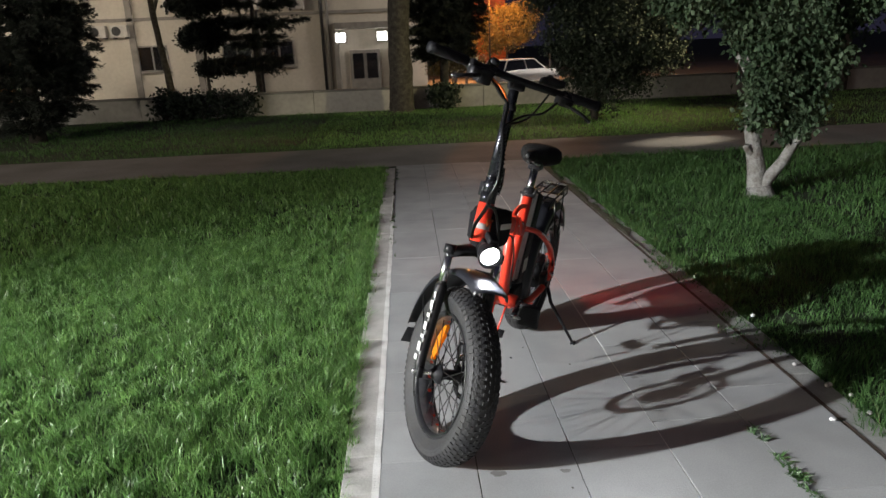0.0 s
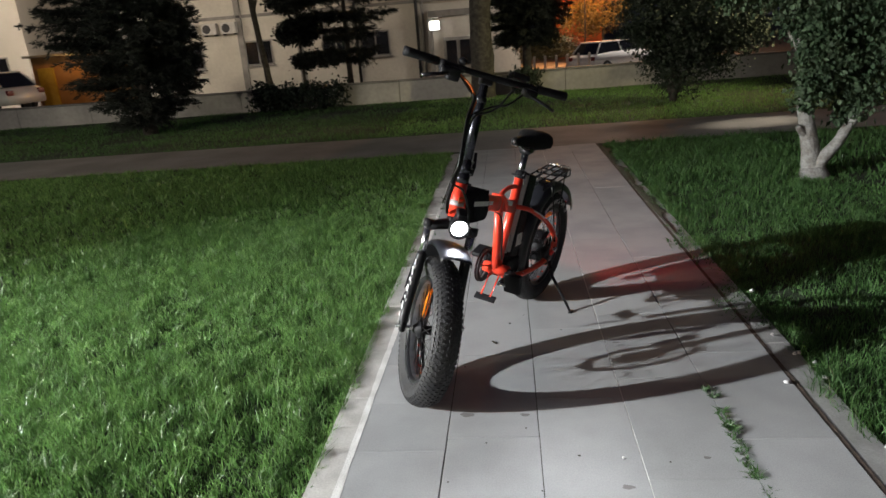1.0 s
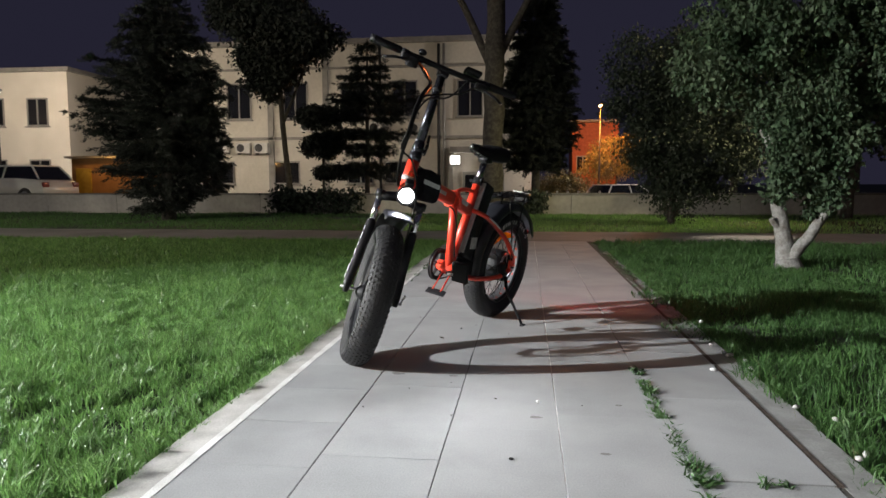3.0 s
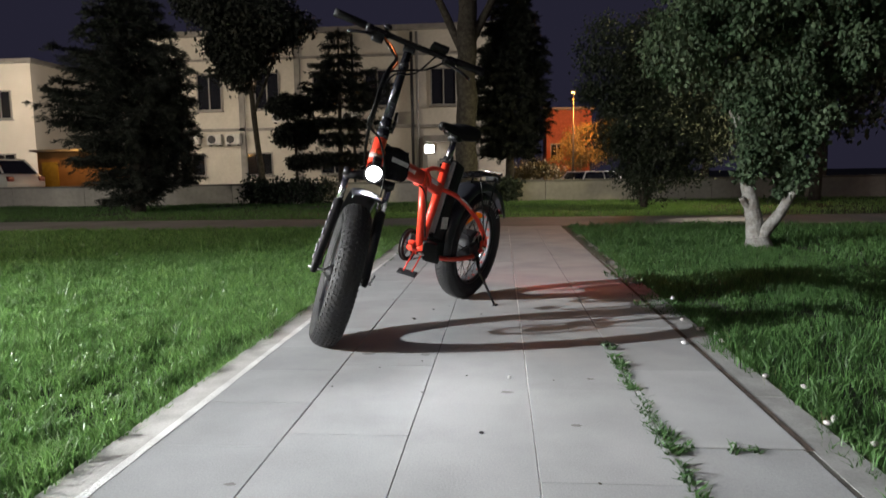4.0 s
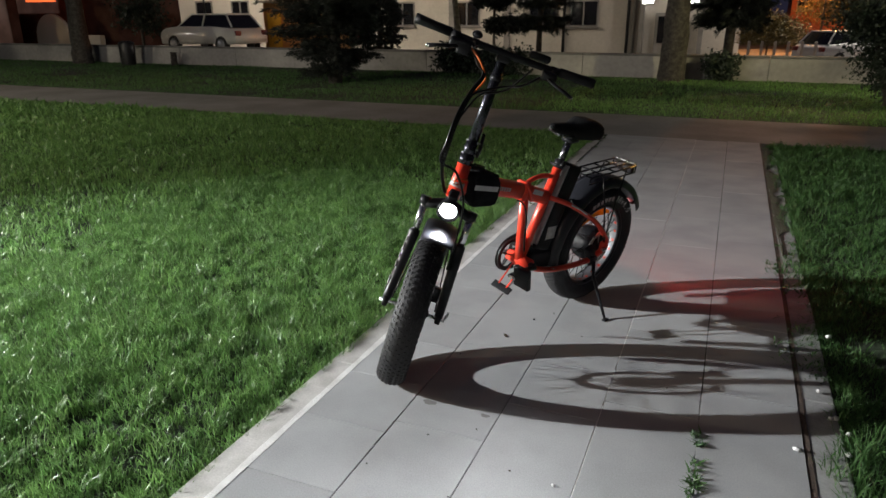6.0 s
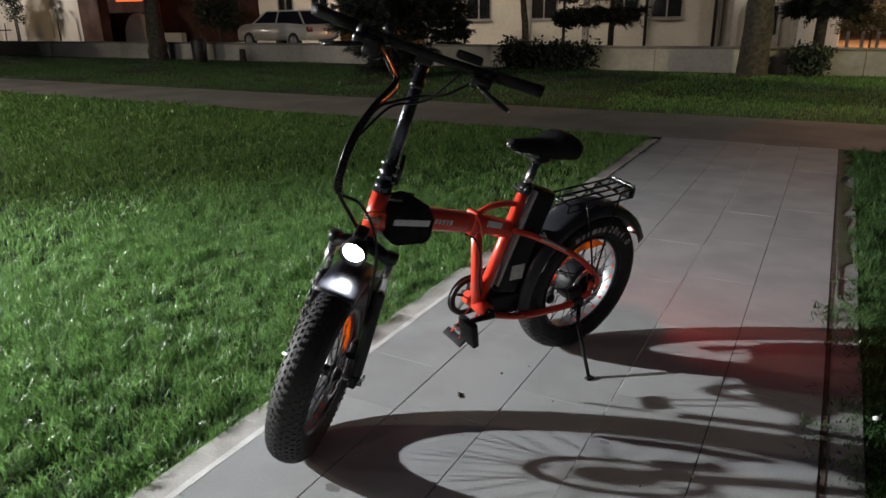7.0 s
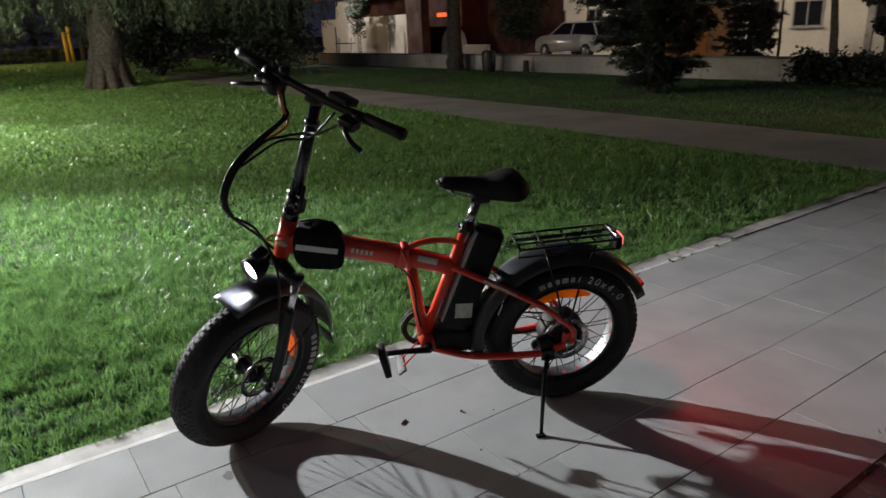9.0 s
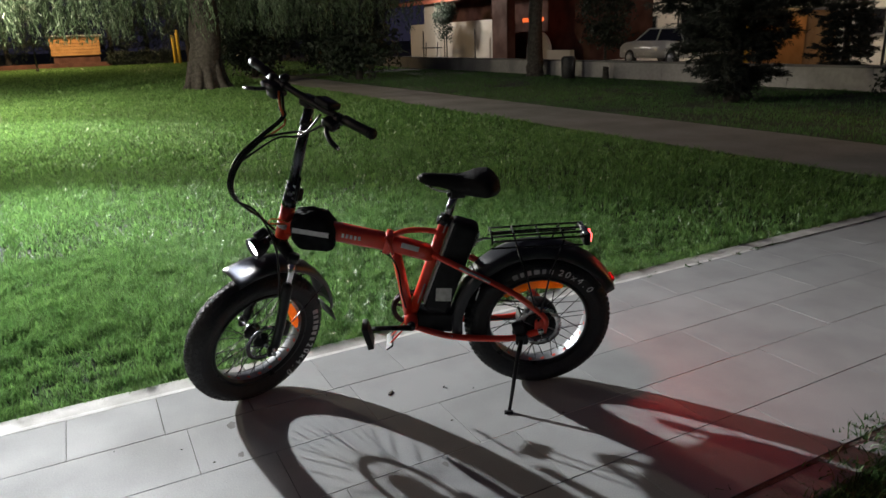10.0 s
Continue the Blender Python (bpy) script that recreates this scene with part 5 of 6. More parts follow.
leafy(-5.15, 19.2, [((0.0, 0, 1.92), (0.52, 0.5, 0.30)), ((0.3, 0, 1.12), (0.55, 0.45, 0.14)), ((-0.1, 0, 2.75), (0.62, 0.55, 0.25))],
      [([(0, 0, 0), (0.0, 0, 1.4), (0.02, 0, 2.9)], 0.045, 0.025)], 32, "small dark evergreen trimmed in balls behind the wall", NEEDLE, 0.10, 330, 60, 0.09)
conifer(-3.75, 18.9, 4.9, 33, "dark layered evergreen behind the wall", [(1.0, 0.75), (1.3, 0.9), (1.7, 0.7), (2.0, 1.2), (2.7, 1.5), (3.4, 1.5), (3.7, 0.8), (4.1, 0.5), (4.9, 0.1)], 15, (0.05, 0), 0.09, 0.07, 0.08, 0.22, 7, 0.42, 22, 34)
# in front of the wall
leafy(0.06, 15.75, [((0.0, 0.2, 7.6), (3.2, 2.6, 1.5)), ((-1.8, 0.3, 6.6), (1.5, 1.4, 0.9)), ((1.9, 0.2, 6.7), (1.4, 1.4, 0.9))],
      [([(0, 0, -0.05), (0, 0, 0.25), (0.02, 0, 1.6), (0.06, 0, 4.0), (0.1, 0.1, 6.6)], 0.32, 0.20), ([(0.06, 0, 3.6), (0.9, 0.2, 5.2), (1.8, 0.3, 6.8)], 0.11, 0.05), ([(0.06, 0, 3.3), (-0.7, 0.1, 5.0), (-1.6, 0.2, 6.6)], 0.11, 0.05)],
      34, "tall park tree with a thick dark trunk before the wall", DARKLEAF, 0.15, 330, 30, 0.2)
conifer(1.12, 17.1, 5.7, 35, "dark ragged conifer with a bare lower trunk behind the wall", [(1.1, 0.45), (1.35, 0.8), (2.2, 1.0), (3.5, 0.95), (4.5, 0.65), (5.7, 0.1)], 32, (0.1, 0), 0.09, 0.10, 0.22, 0.22, 8, 0.38, 26, 34)
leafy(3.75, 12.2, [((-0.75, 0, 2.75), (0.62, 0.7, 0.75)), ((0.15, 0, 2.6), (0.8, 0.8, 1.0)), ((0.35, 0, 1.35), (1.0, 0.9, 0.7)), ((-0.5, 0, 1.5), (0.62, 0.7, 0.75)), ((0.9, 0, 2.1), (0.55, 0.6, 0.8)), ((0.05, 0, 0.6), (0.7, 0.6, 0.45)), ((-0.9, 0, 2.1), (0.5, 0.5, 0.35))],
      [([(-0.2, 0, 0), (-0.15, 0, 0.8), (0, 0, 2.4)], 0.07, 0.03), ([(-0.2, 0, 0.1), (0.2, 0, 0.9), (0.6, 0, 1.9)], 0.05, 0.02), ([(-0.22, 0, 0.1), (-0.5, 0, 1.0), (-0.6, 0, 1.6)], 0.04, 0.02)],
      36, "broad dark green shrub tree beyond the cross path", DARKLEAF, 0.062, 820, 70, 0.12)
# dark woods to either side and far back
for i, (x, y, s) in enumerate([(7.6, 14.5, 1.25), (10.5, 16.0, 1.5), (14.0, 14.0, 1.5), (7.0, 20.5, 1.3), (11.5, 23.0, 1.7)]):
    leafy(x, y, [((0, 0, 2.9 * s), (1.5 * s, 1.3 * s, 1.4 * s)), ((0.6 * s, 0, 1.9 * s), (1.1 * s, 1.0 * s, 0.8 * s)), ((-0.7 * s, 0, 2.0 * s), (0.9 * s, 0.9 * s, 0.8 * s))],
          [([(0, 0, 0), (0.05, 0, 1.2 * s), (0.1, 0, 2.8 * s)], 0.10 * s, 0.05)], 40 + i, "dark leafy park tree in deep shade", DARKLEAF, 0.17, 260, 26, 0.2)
leafy(-17.2, 15.6, [((0, 0, 5.2), (2.3, 2.0, 1.6)), ((-0.9, 0, 4.0), (1.2, 1.2, 0.7)), ((1.0, 0, 4.1), (1.2, 1.2, 0.7))],
      [([(0, 0, -0.05), (0, 0, 0.3), (0.02, 0, 1.6), (0.1, 0, 4.6)], 0.33, 0.2)], 51, "park tree with a thick trunk near the wall", DARKLEAF, 0.16, 260, 28, 0.2)
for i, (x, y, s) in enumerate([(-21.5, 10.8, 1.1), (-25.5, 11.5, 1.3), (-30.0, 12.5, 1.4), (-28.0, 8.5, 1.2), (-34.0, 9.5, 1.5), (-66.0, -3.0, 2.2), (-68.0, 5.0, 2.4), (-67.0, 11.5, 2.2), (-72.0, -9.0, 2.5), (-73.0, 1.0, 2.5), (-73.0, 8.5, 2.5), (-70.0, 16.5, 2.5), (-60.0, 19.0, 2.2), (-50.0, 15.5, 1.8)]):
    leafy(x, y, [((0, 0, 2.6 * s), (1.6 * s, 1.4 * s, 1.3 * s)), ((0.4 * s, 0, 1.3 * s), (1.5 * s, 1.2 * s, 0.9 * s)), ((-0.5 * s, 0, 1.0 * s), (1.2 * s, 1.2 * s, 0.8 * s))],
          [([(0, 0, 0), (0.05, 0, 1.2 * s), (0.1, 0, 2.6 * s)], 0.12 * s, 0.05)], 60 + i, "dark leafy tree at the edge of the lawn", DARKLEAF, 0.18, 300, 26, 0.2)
willow(-21.5, 5.4, 70)
leafy(-21.5, 22.4, [((0, 0, 2.4), (1.1, 1.0, 1.4)), ((0.2, 0, 1.3), (0.9, 0.9, 0.7))], [([(0, 0, 0), (0, 0, 2.2)], 0.07, 0.03)], 71, "dark shrub by the parked car", DARKLEAF, 0.15, 160, 26, 0.16)
leafy(-19.6, 33.0, [((0, 0, 2.0), (0.9, 0.9, 1.1))], [([(0, 0, 0), (0, 0, 1.8)], 0.06, 0.03)], 72, "small tree beside the building", DARKLEAF, 0.15, 120, 26, 0.16)
leafy(6.6, 44.0, [((0, 0, 2.4), (1.9, 1.5, 1.3)), ((-1.1, 0, 1.7), (1.2, 1.1, 0.9)), ((1.2, 0, 3.2), (1.1, 1.1, 0.9))], [([(0, 0, 0), (0, 0, 2.4)], 0.12, 0.05)], 73, "street tree glowing orange under a sodium lamp", ORANGELEAF, 0.12, 420, 34, 0.2)
leafy(2.6, 35.6, [((0, 0, 0.6), (1.0, 0.9, 0.8)), ((0.9, 0, 0.5), (0.7, 0.8, 0.7)), ((-0.7, 0, 0.2), (0.6, 0.7, 0.6))], [([(0, 0, 0), (0, 0, 1.0)], 0.05, 0.03)], 74, "yellow-green bush lit by the street", ORANGELEAF, 0.11, 320, 30, 0.18)


def hedge(name, x0, x1, y0, y1, h, seed, label, clumps):
    rng = np.random.default_rng(seed)
    t = thing(name, Matrix.Translation((x0, y0, -0.03)), label, "shrub")
    for k in range(max(2, int((x1 - x0) * 2))):
        bm = bmesh.new()
        x = rng.uniform(0.1, x1 - x0 - 0.1)
        limb(bm, [(x, 0.2, 0), (x + rng.normal(0, 0.05), 0.2, h * 0.4), (x + rng.normal(0, 0.15), 0.2, h * 0.8)], 0.02, 0.008, 6)
        part("stem", bm, DARKBARK, t)
    c = np.column_stack([rng.uniform(0, x1 - x0, clumps), rng.uniform(0, y1 - y0, clumps), h * rng.uniform(0.05, 1, clumps) ** 0.8])
    pts = np.concatenate([p + rng.normal(0, 0.08, (24, 3)) for p in c])
    leaf_cloud("foliage", pts[pts[:, 2] > 0.02], 0.10, DARKLEAF, t, rng, 0.3)
    return t


hedge("shrub", -5.5, -3.3, 15.75, 16.2, 0.58, 81, "low dark shrub growing against the boundary wall", 120)
hedge("shrub", 0.78, 1.36, 15.95, 16.25, 0.50, 82, "clipped dark shrub at the foot of the wall", 50)
hedge("hedge", -61.0, -60.2, 4.3, 9.3, 1.2, 83, "long dark hedge beyond the lawn", 260)


# ---- boundary wall and yard ----
def build_wall():
    for k, (x0, x1) in enumerate(((-46.0, 22.0),)):
        bm = bmesh.new()
        n = 34
        for i in range(n):
            a, b = x0 + (x1 - x0) * i / n, x0 + (x1 - x0) * (i + 1) / n
            box(bm, ((a + b) / 2, 16.42, 0.20), (b - a - 0.012, 0.20, 0.50))
        wall = tagged(link("wall_north", bm, WALLC), "low grey rendered boundary wall along the park", "wall", kind="structure")
        for i in range(n):
            a, b = x0 + (x1 - x0) * i / n, x0 + (x1 - x0) * (i + 1) / n
            bm = bmesh.new()
            box(bm, ((a + b) / 2, 16.42, 0.475), (b - a - 0.012, 0.26, 0.046), bevel=0.008, seg=1)
            link("coping", bm, COPING, wall)


def window(parent, x, y, z0, z1, w, bars=1):
    """A window set into a facade that faces -y: frame, sill and panes."""
    bm = bmesh.new()
    for a, b in (((x, z0), (w, 0.08)), ((x, z1), (w, 0.08))):
        box(bm, (a[0], y - 0.03, a[1]), (b[0] + 0.08, 0.10, b[1]))
    for k in range(bars + 2):
        box(bm, (x - w / 2 + w * k / (bars + 1), y - 0.03, (z0 + z1) / 2), (0.07, 0.09, z1 - z0 - 0.09))
    ob = link("window", bm, FRAMEW, parent)
    bm = bmesh.new()
    box(bm, (x, y - 0.09, z0 - 0.09), (w + 0.25, 0.22, 0.06))
    link("sill", bm, TRIM, ob)
    for k in range(bars + 1):
        bm = bmesh.new()
        pw = w / (bars + 1)
        box(bm, (x - w / 2 + pw * (k + 0.5), y - 0.012, (z0 + z1) / 2), (pw - 0.075, 0.02, z1 - z0 - 0.085))
        link("pane", bm, GLASS, ob)


def build_building():
    b = thing("apartment_building", Matrix.Translation((0, 0, 0)), "two-storey beige rendered building lit at night behind the wall", "building")
    bm = bmesh.new()
    box(bm, (-9.85, 43.0, 3.85), (22.5, 10.0, 9.5))
    part("wall", bm, FACADE, b, "", False)
    bm = bmesh.new()
    box(bm, (-9.85, 43.0, 8.75), (23.1, 10.6, 0.28))
    part("roof", bm, TRIM, b, "", False)
    for z, h in ((3.35, 0.16), (7.3, 0.12)):
        bm = bmesh.new()
        box(bm, (-9.85, 37.95, z), (22.5, 0.16, h))
        part("string_course", bm, TRIM, b, "", False)
    for x in (-19.2, -15.8, -12.4, -9.0, -6.0, -2.28):
        window(b, x, 38.0, 4.5, 6.5, 1.4, 1)
    for x in (-19.4, -17.0, -13.0, -8.6, -6.4):
        window(b, x, 38.0, 0.75, 2.0, 1.5, 1)
    for x in (-20.6, -13.9, -10.6):
        bm = bmesh.new()
        box(bm, (x, 37.94, 3.9), (0.32, 0.14, 9.3))
        part("pilaster", bm, TRIM, b, "", False)
    for x, mat in ((-4.05, DARKMET), (-3.75, FRAMEW), (-7.4, DARKMET)):
        bm = bmesh.new()
        tube(bm, [(x, 37.86, -0.76), (x, 37.86, 8.5)], 0.08, 8)
        part("downpipe", bm, mat, b)
    # entrance with canopy and two lamps
    bm = bmesh.new()
    box(bm, (-1.9, 37.75, 2.62), (3.0, 0.5, 0.34), bevel=0.03, seg=1)
    part("entrance_canopy", bm, TRIM, b, "", False)
    for x in (-3.35, -0.45):
        bm = bmesh.new()
        box(bm, (x, 37.85, 0.82), (0.22, 0.3, 3.2))
        part("entrance_pier", bm, TRIM, b, "", False)
    bm = bmesh.new()
    box(bm, (-1.9, 37.96, 0.32), (1.6, 0.1, 2.15), bevel=0.02, seg=1)
    door = part("entrance_door", bm, TRIM, b, "", False)
    for x in (-2.27, -1.53):
        bm = bmesh.new()
        box(bm, (x, 37.90, 0.57), (0.56, 0.03, 1.3))
        part("door_pane", bm, GLASS, door, "", False)
    for x in (-3.10, -0.92):
        bm = bmesh.new()
        box(bm, (x, 37.72, 2.05), (0.50, 0.16, 0.44), bevel=0.03, seg=2)
        wl = part("wall_lamp", bm, WALLLIT, b, "glowing white square wall lamp", False)
        bm = bmesh.new()
        box(bm, (x, 37.82, 2.05), (0.58, 0.06, 0.52), bevel=0.01, seg=1)
        part("lamp_back", bm, DARKMET, wl, "", False)
    # air conditioners
    for x, z in ((-15.5, 2.8), (-14.4, 2.8), (-16.8, 2.85), (-5.3, 3.85), (-11.6, 4.0), (-7.6, 3.9)):
        ac = thing("air_conditioner", Matrix.Translation((x, 37.7, z)), "white outdoor air conditioner unit on the facade", "air conditioner", "air conditioners on the facade")
        bm = bmesh.new()
        box(bm, (0, 0, 0), (0.85, 0.32, 0.6), bevel=0.02, seg=1)
        part("casing", bm, ACWHITE, ac, "", False)
        bm = bmesh.new()
        lathe(bm, [(0.02, -0.015), (0.23, -0.015), (0.23, 0.0), (0.02, 0.0)], 20, False, about=(-0.12, -0.165, 0))
        part("fan_grille", bm, DARKMET, ac, "", False)
        bm = bmesh.new()
        for s in (-0.3, 0.3):
            box(bm, (s, 0.08, -0.33), (0.05, 0.42, 0.06))
        part("bracket", bm, DARKMET, ac, "", False)
    # second building on the far left
    b2 = thing("neighbour_building", Matrix.Translation((0, 0, 0)), "pale plastered neighbouring building under bright yard light", "building")
    bm = bmesh.new()
    box(bm, (-33.6, 43.0, 3.3), (14.0, 10.0, 8.4))
    part("wall", bm, FACADE2, b2, "", False)
    bm = bmesh.new()
    box(bm, (-33.6, 43.0, 7.6), (14.6, 10.6, 0.24))
    part("roof", bm, TRIM, b2, "", False)
    for x in (-38.5, -35.0, -31.5, -28.6):
        window(b2, x, 38.0, 4.3, 5.9, 1.3, 1)
        window(b2, x, 38.0, 0.9, 2.2, 1.3, 1)


def car(x, y, rz, label, paint=None):
    m = thing("car", pose(x, y, fall(y) - 0.018, 0, 0, rz), label, "car", "cars parked behind the wall")
    bm = bmesh.new()
    side = [(-2.1, 0.35), (-2.12, 0.62), (-2.0, 0.86), (-1.75, 0.93), (-0.9, 0.98), (1.0, 0.98), (1.75, 0.92), (2.05, 0.80), (2.15, 0.55), (2.1, 0.30)]
    rows = []
    for yy, k in ((-0.86, 0.97), (-0.80, 1.0), (0.80, 1.0), (0.86, 0.97)):
        rows.append([bm.verts.new((px * k, yy, 0.25 + (pz - 0.25) * k)) for px, pz in side])
    for a, b in zip(rows, rows[1:]):
        for i in range(len(side)):
            bm.faces.new((a[i], a[(i + 1) % len(side)], b[(i + 1) % len(side)], b[i]))
    bm.faces.new(rows[0][::-1])
    bm.faces.new(rows[-1])
    bmesh.ops.recalc_face_normals(bm, faces=bm.faces)
    bmesh.ops.bevel(bm, geom=list(bm.edges), offset=0.03, segments=2, affect="EDGES")
    body = part("body", bm, paint or CARPAINT, m)
    bm = bmesh.new()
    lo, hi = [(-1.85, -0.76), (-1.85, 0.76), (1.15, 0.76), (1.15, -0.76)], [(-1.45, -0.60), (-1.45, 0.60), (0.45, 0.60), (0.45, -0.60)]
    a = [bm.verts.new((px, py, 0.93)) for px, py in lo]
    c = [bm.verts.new((px, py, 1.40)) for px, py in hi]
    for i in range(4):
        bm.faces.new((a[i], a[(i + 1) % 4], c[(i + 1) % 4], c[i]))
    bm.faces.new(c)
    bm.faces.new(a[::-1])
    bmesh.ops.recalc_face_normals(bm, faces=bm.faces)
    part("window_band", bm, CARGLASS, m, "dark car windows", False)
    bm = bmesh.new()
    box(bm, (-0.5, 0, 1.42), (1.95, 1.24, 0.06), bevel=0.025)
    for s in (-1, 1):
        for p, q in (((1.15, s * 0.74, 0.95), (0.45, s * 0.60, 1.41)), ((-0.25, s * 0.76, 0.95), (-0.3, s * 0.61, 1.41)), ((-1.85, s * 0.75, 0.95), (-1.45, s * 0.60, 1.41))):
            part("pillar", fresh(tube, [p, q], 0.035, 6), paint or CARPAINT, m, "", False)
    part("roof", bm, paint or CARPAINT, m, "", False)
    for wx in (-1.32, 1.35):
        for s in (-1, 1):
            bm = bmesh.new()
            lathe(bm, [(0.20, -0.09), (0.30, -0.09), (0.32, -0.05), (0.32, 0.05), (0.30, 0.09), (0.20, 0.09)], 24, about=(wx, s * 0.80, 0.32))
            w = part("wheel", bm, TYRE, m)
            bm = bmesh.new()
            lathe(bm, [(0.02, -0.07), (0.20, -0.085), (0.20, 0.085), (0.02, 0.07)], 18, False, about=(wx, s * 0.80, 0.32))
            part("wheel_rim", bm, ALLOY, w)
    for s in (-0.62, 0.62):
        bm = bmesh.new()
        box(bm, (2.08, s, 0.68), (0.12, 0.36, 0.14), bevel=0.03)
        part("headlamp", bm, FRAMEW, m)
        bm = bmesh.new()
        box(bm, (-2.07, s * 1.1, 0.74), (0.10, 0.26, 0.18), bevel=0.03)
        part("tail_lamp", bm, RUBRED, m)
    return m


def street_lamp(x, y, h, label, glass, head=1.0):
    p = thing("street_lamp", Matrix.Translation((x, y, fall(y) - 0.03)), label, "street lamp")
    h -= fall(y)
    bm = bmesh.new()
    tube(bm, [(0, 0, 0), (0, 0, h * 0.5), (0, 0, h)], [0.06, 0.045, 0.028], 10)
    box(bm, (0, 0, 0.10), (0.22, 0.22, 0.2), bevel=0.02)
    part("pole", bm, DARKMET, p)
    bm = bmesh.new()
    box(bm, (0, 0, h + 0.21 * head), (0.36 * head, 0.36 * head, 0.06 * head), bevel=0.02 * head)
    part("lamp_cap", bm, DARKMET, p)
    bm = bmesh.new()
    tube(bm, [(0, 0, h + 0.0), (0, 0, h + 0.03 * head), (0, 0, h + 0.17 * head)], [0.07 * head, 0.13 * head, 0.15 * head], 14)
    ob = part("lamp_glass", bm, glass, p)
    ob.visible_shadow = False
    return p


build_wall()
build_building()
car(5.6, 33.4, 40, "white parked car with lamps of the yard on it")
car(-18.0, 22.6, 172, "white parked car half hidden by a conifer")
street_lamp(KEY_AT[0], KEY_AT[1], KEY_AT[2] - 0.07, "park lamp on a dark post lighting the lawn", WHITELIT)
street_lamp(9.5, 10.8, 4.35, "park lamp beside the cross path", SODIUM)
street_lamp(-16.4, -1.9, 3.23, "park lamp near the willow", WHITELIT)
street_lamp(7.4, 34.6, 5.33, "white parking lamp on a slim pole", WHITELIT)
street_lamp(5.3, 42.0, 5.35, "sodium street lamp glowing orange on its pole", SODIUM, 0.75)
street_lamp(-13.4, 29.2, 4.0, "yard lamp on a slim post behind the trees", WALLLIT, 0.4)
street_lamp(-24.5, 29.8, 5.1, "bright yard lamp before the pale building", WALLLIT)
# These two posts carry the added fill lights, out of view.
street_lamp(-13.5, -11.2, 6.3, "warm lamp post added out of view as fill light", SODIUM)
street_lamp(-2.5, -15.2, 6.3, "second warm lamp post added out of view as fill light", SODIUM)
street_lamp(-54.5, -0.6, 5.43, "orange street lamp beyond the willow", SODIUM)
street_lamp(10.4, 45.0, 5.9, "small white distant street lamp", WHITELIT)


def build_yard_things():
    k = thing("kiosk", Matrix.Translation((-18.0, 29.4, 0)), "small ochre kiosk lit by an orange lamp", "kiosk")
    bm = bmesh.new()
    box(bm, (0, 0, 0.57), (3.6, 2.0, 2.66), bevel=0.02, seg=1)
    part("wall", bm, KIOSK, k, "", False)
    bm = bmesh.new()
    box(bm, (0, -0.1, 1.95), (3.9, 2.4, 0.1))
    part("roof", bm, TRIM, k, "", False)
    bm = bmesh.new()
    box(bm, (-1.2, -1.02, 0.45), (0.75, 0.06, 2.0), bevel=0.01, seg=1)
    part("door", bm, YPOST, k, "", False)
    # red-walled house and low posts by the parking yard
    r = thing("red_house", Matrix.Translation((6.0, 52.0, fall(52.0))), "red-brown house wall glowing under the sodium lamp", "house")
    bm = bmesh.new()
    box(bm, (0, 2.0, 3.0), (3.4, 4.0, 6.0), bevel=0.03, seg=1)
    part("wall", bm, ROOFT, r, "", False)
    bm = bmesh.new()
    box(bm, (0, 1.9, 6.1), (3.8, 4.6, 0.18), bevel=0.02, seg=1)
    part("roof", bm, TRIM, r, "", False)
    for x in (-0.9, 0.7):
        window(r, x, 0.0, 2.3, 3.5, 0.9, 1)
    for i in range(6):
        y = 27.0
        p = thing("bollard", Matrix.Translation((1.7 + 0.42 * i, y, fall(y) - 0.02)), "short pale post at the edge of the parking yard", "bollard", "posts by the parking yard")
        bm = bmesh.new()
        tube(bm, [(0, 0, 0), (0, 0, 0.70), (0, 0, 0.76), (0, 0, 0.78)], [0.055, 0.05, 0.045, 0.02], 10)
        part("shaft", bm, FACADE2, p)
    # terrace house
    h = thing("terrace_house", Matrix.Translation((-34.5, 22.0, 0)), "white walled terrace with pillars under a red roof", "house")
    for i in range(4):
        bm = bmesh.new()
        box(bm, (-4.87 + 2.735 * i, 0.15, 1.08), (2.715, 0.22, 2.2), bevel=0.01, seg=1)
        part("parapet", bm, FACADE2, h, "", False)
    for x, w in ((-2.7, 1.5), (5.4, 1.5)):
        bm = bmesh.new()
        box(bm, (x, -0.02, 1.9), (w, 0.5, 3.8), bevel=0.03, seg=1)
        part("pillar", bm, FACADE2 if x < 0 else TERRACE, h, "", False)
    bm = bmesh.new()
    box(bm, (1.5, 4.0, 1.9), (17.0, 4.0, 3.8))
    part("wall", bm, TERRACE, h, "", False)
    bm = bmesh.new()
    box(bm, (0.6, 2.4, 4.0), (15.5, 7.5, 0.2), Matrix.Rotation(radians(10), 4, "X"))
    part("roof", bm, ROOFT, h, "", False)
    bm = bmesh.new()
    n = 16
    rim = [(1.03 * math.cos(math.pi * i / n), 0.42 + 1.03 * math.sin(math.pi * i / n)) for i in range(n + 1)] + [(-1.03, 0.0), (1.03, 0.0)]
    f0 = [bm.verts.new((7.2 + px, 0.9, pz)) for px, pz in rim]
    f1 = [bm.verts.new((7.2 + px, 1.05, pz)) for px, pz in rim]
    bm.faces.new(f0)
    bm.faces.new(f1[::-1])
    for i in range(len(rim)):
        j = (i + 1) % len(rim)
        bm.faces.new((f0[j], f0[i], f1[i], f1[j]))
    bmesh.ops.recalc_face_normals(bm, faces=bm.faces)
    part("arch_panel", bm, FACADE2, h, "pale round-topped panel", False)
    bm = bmesh.new()
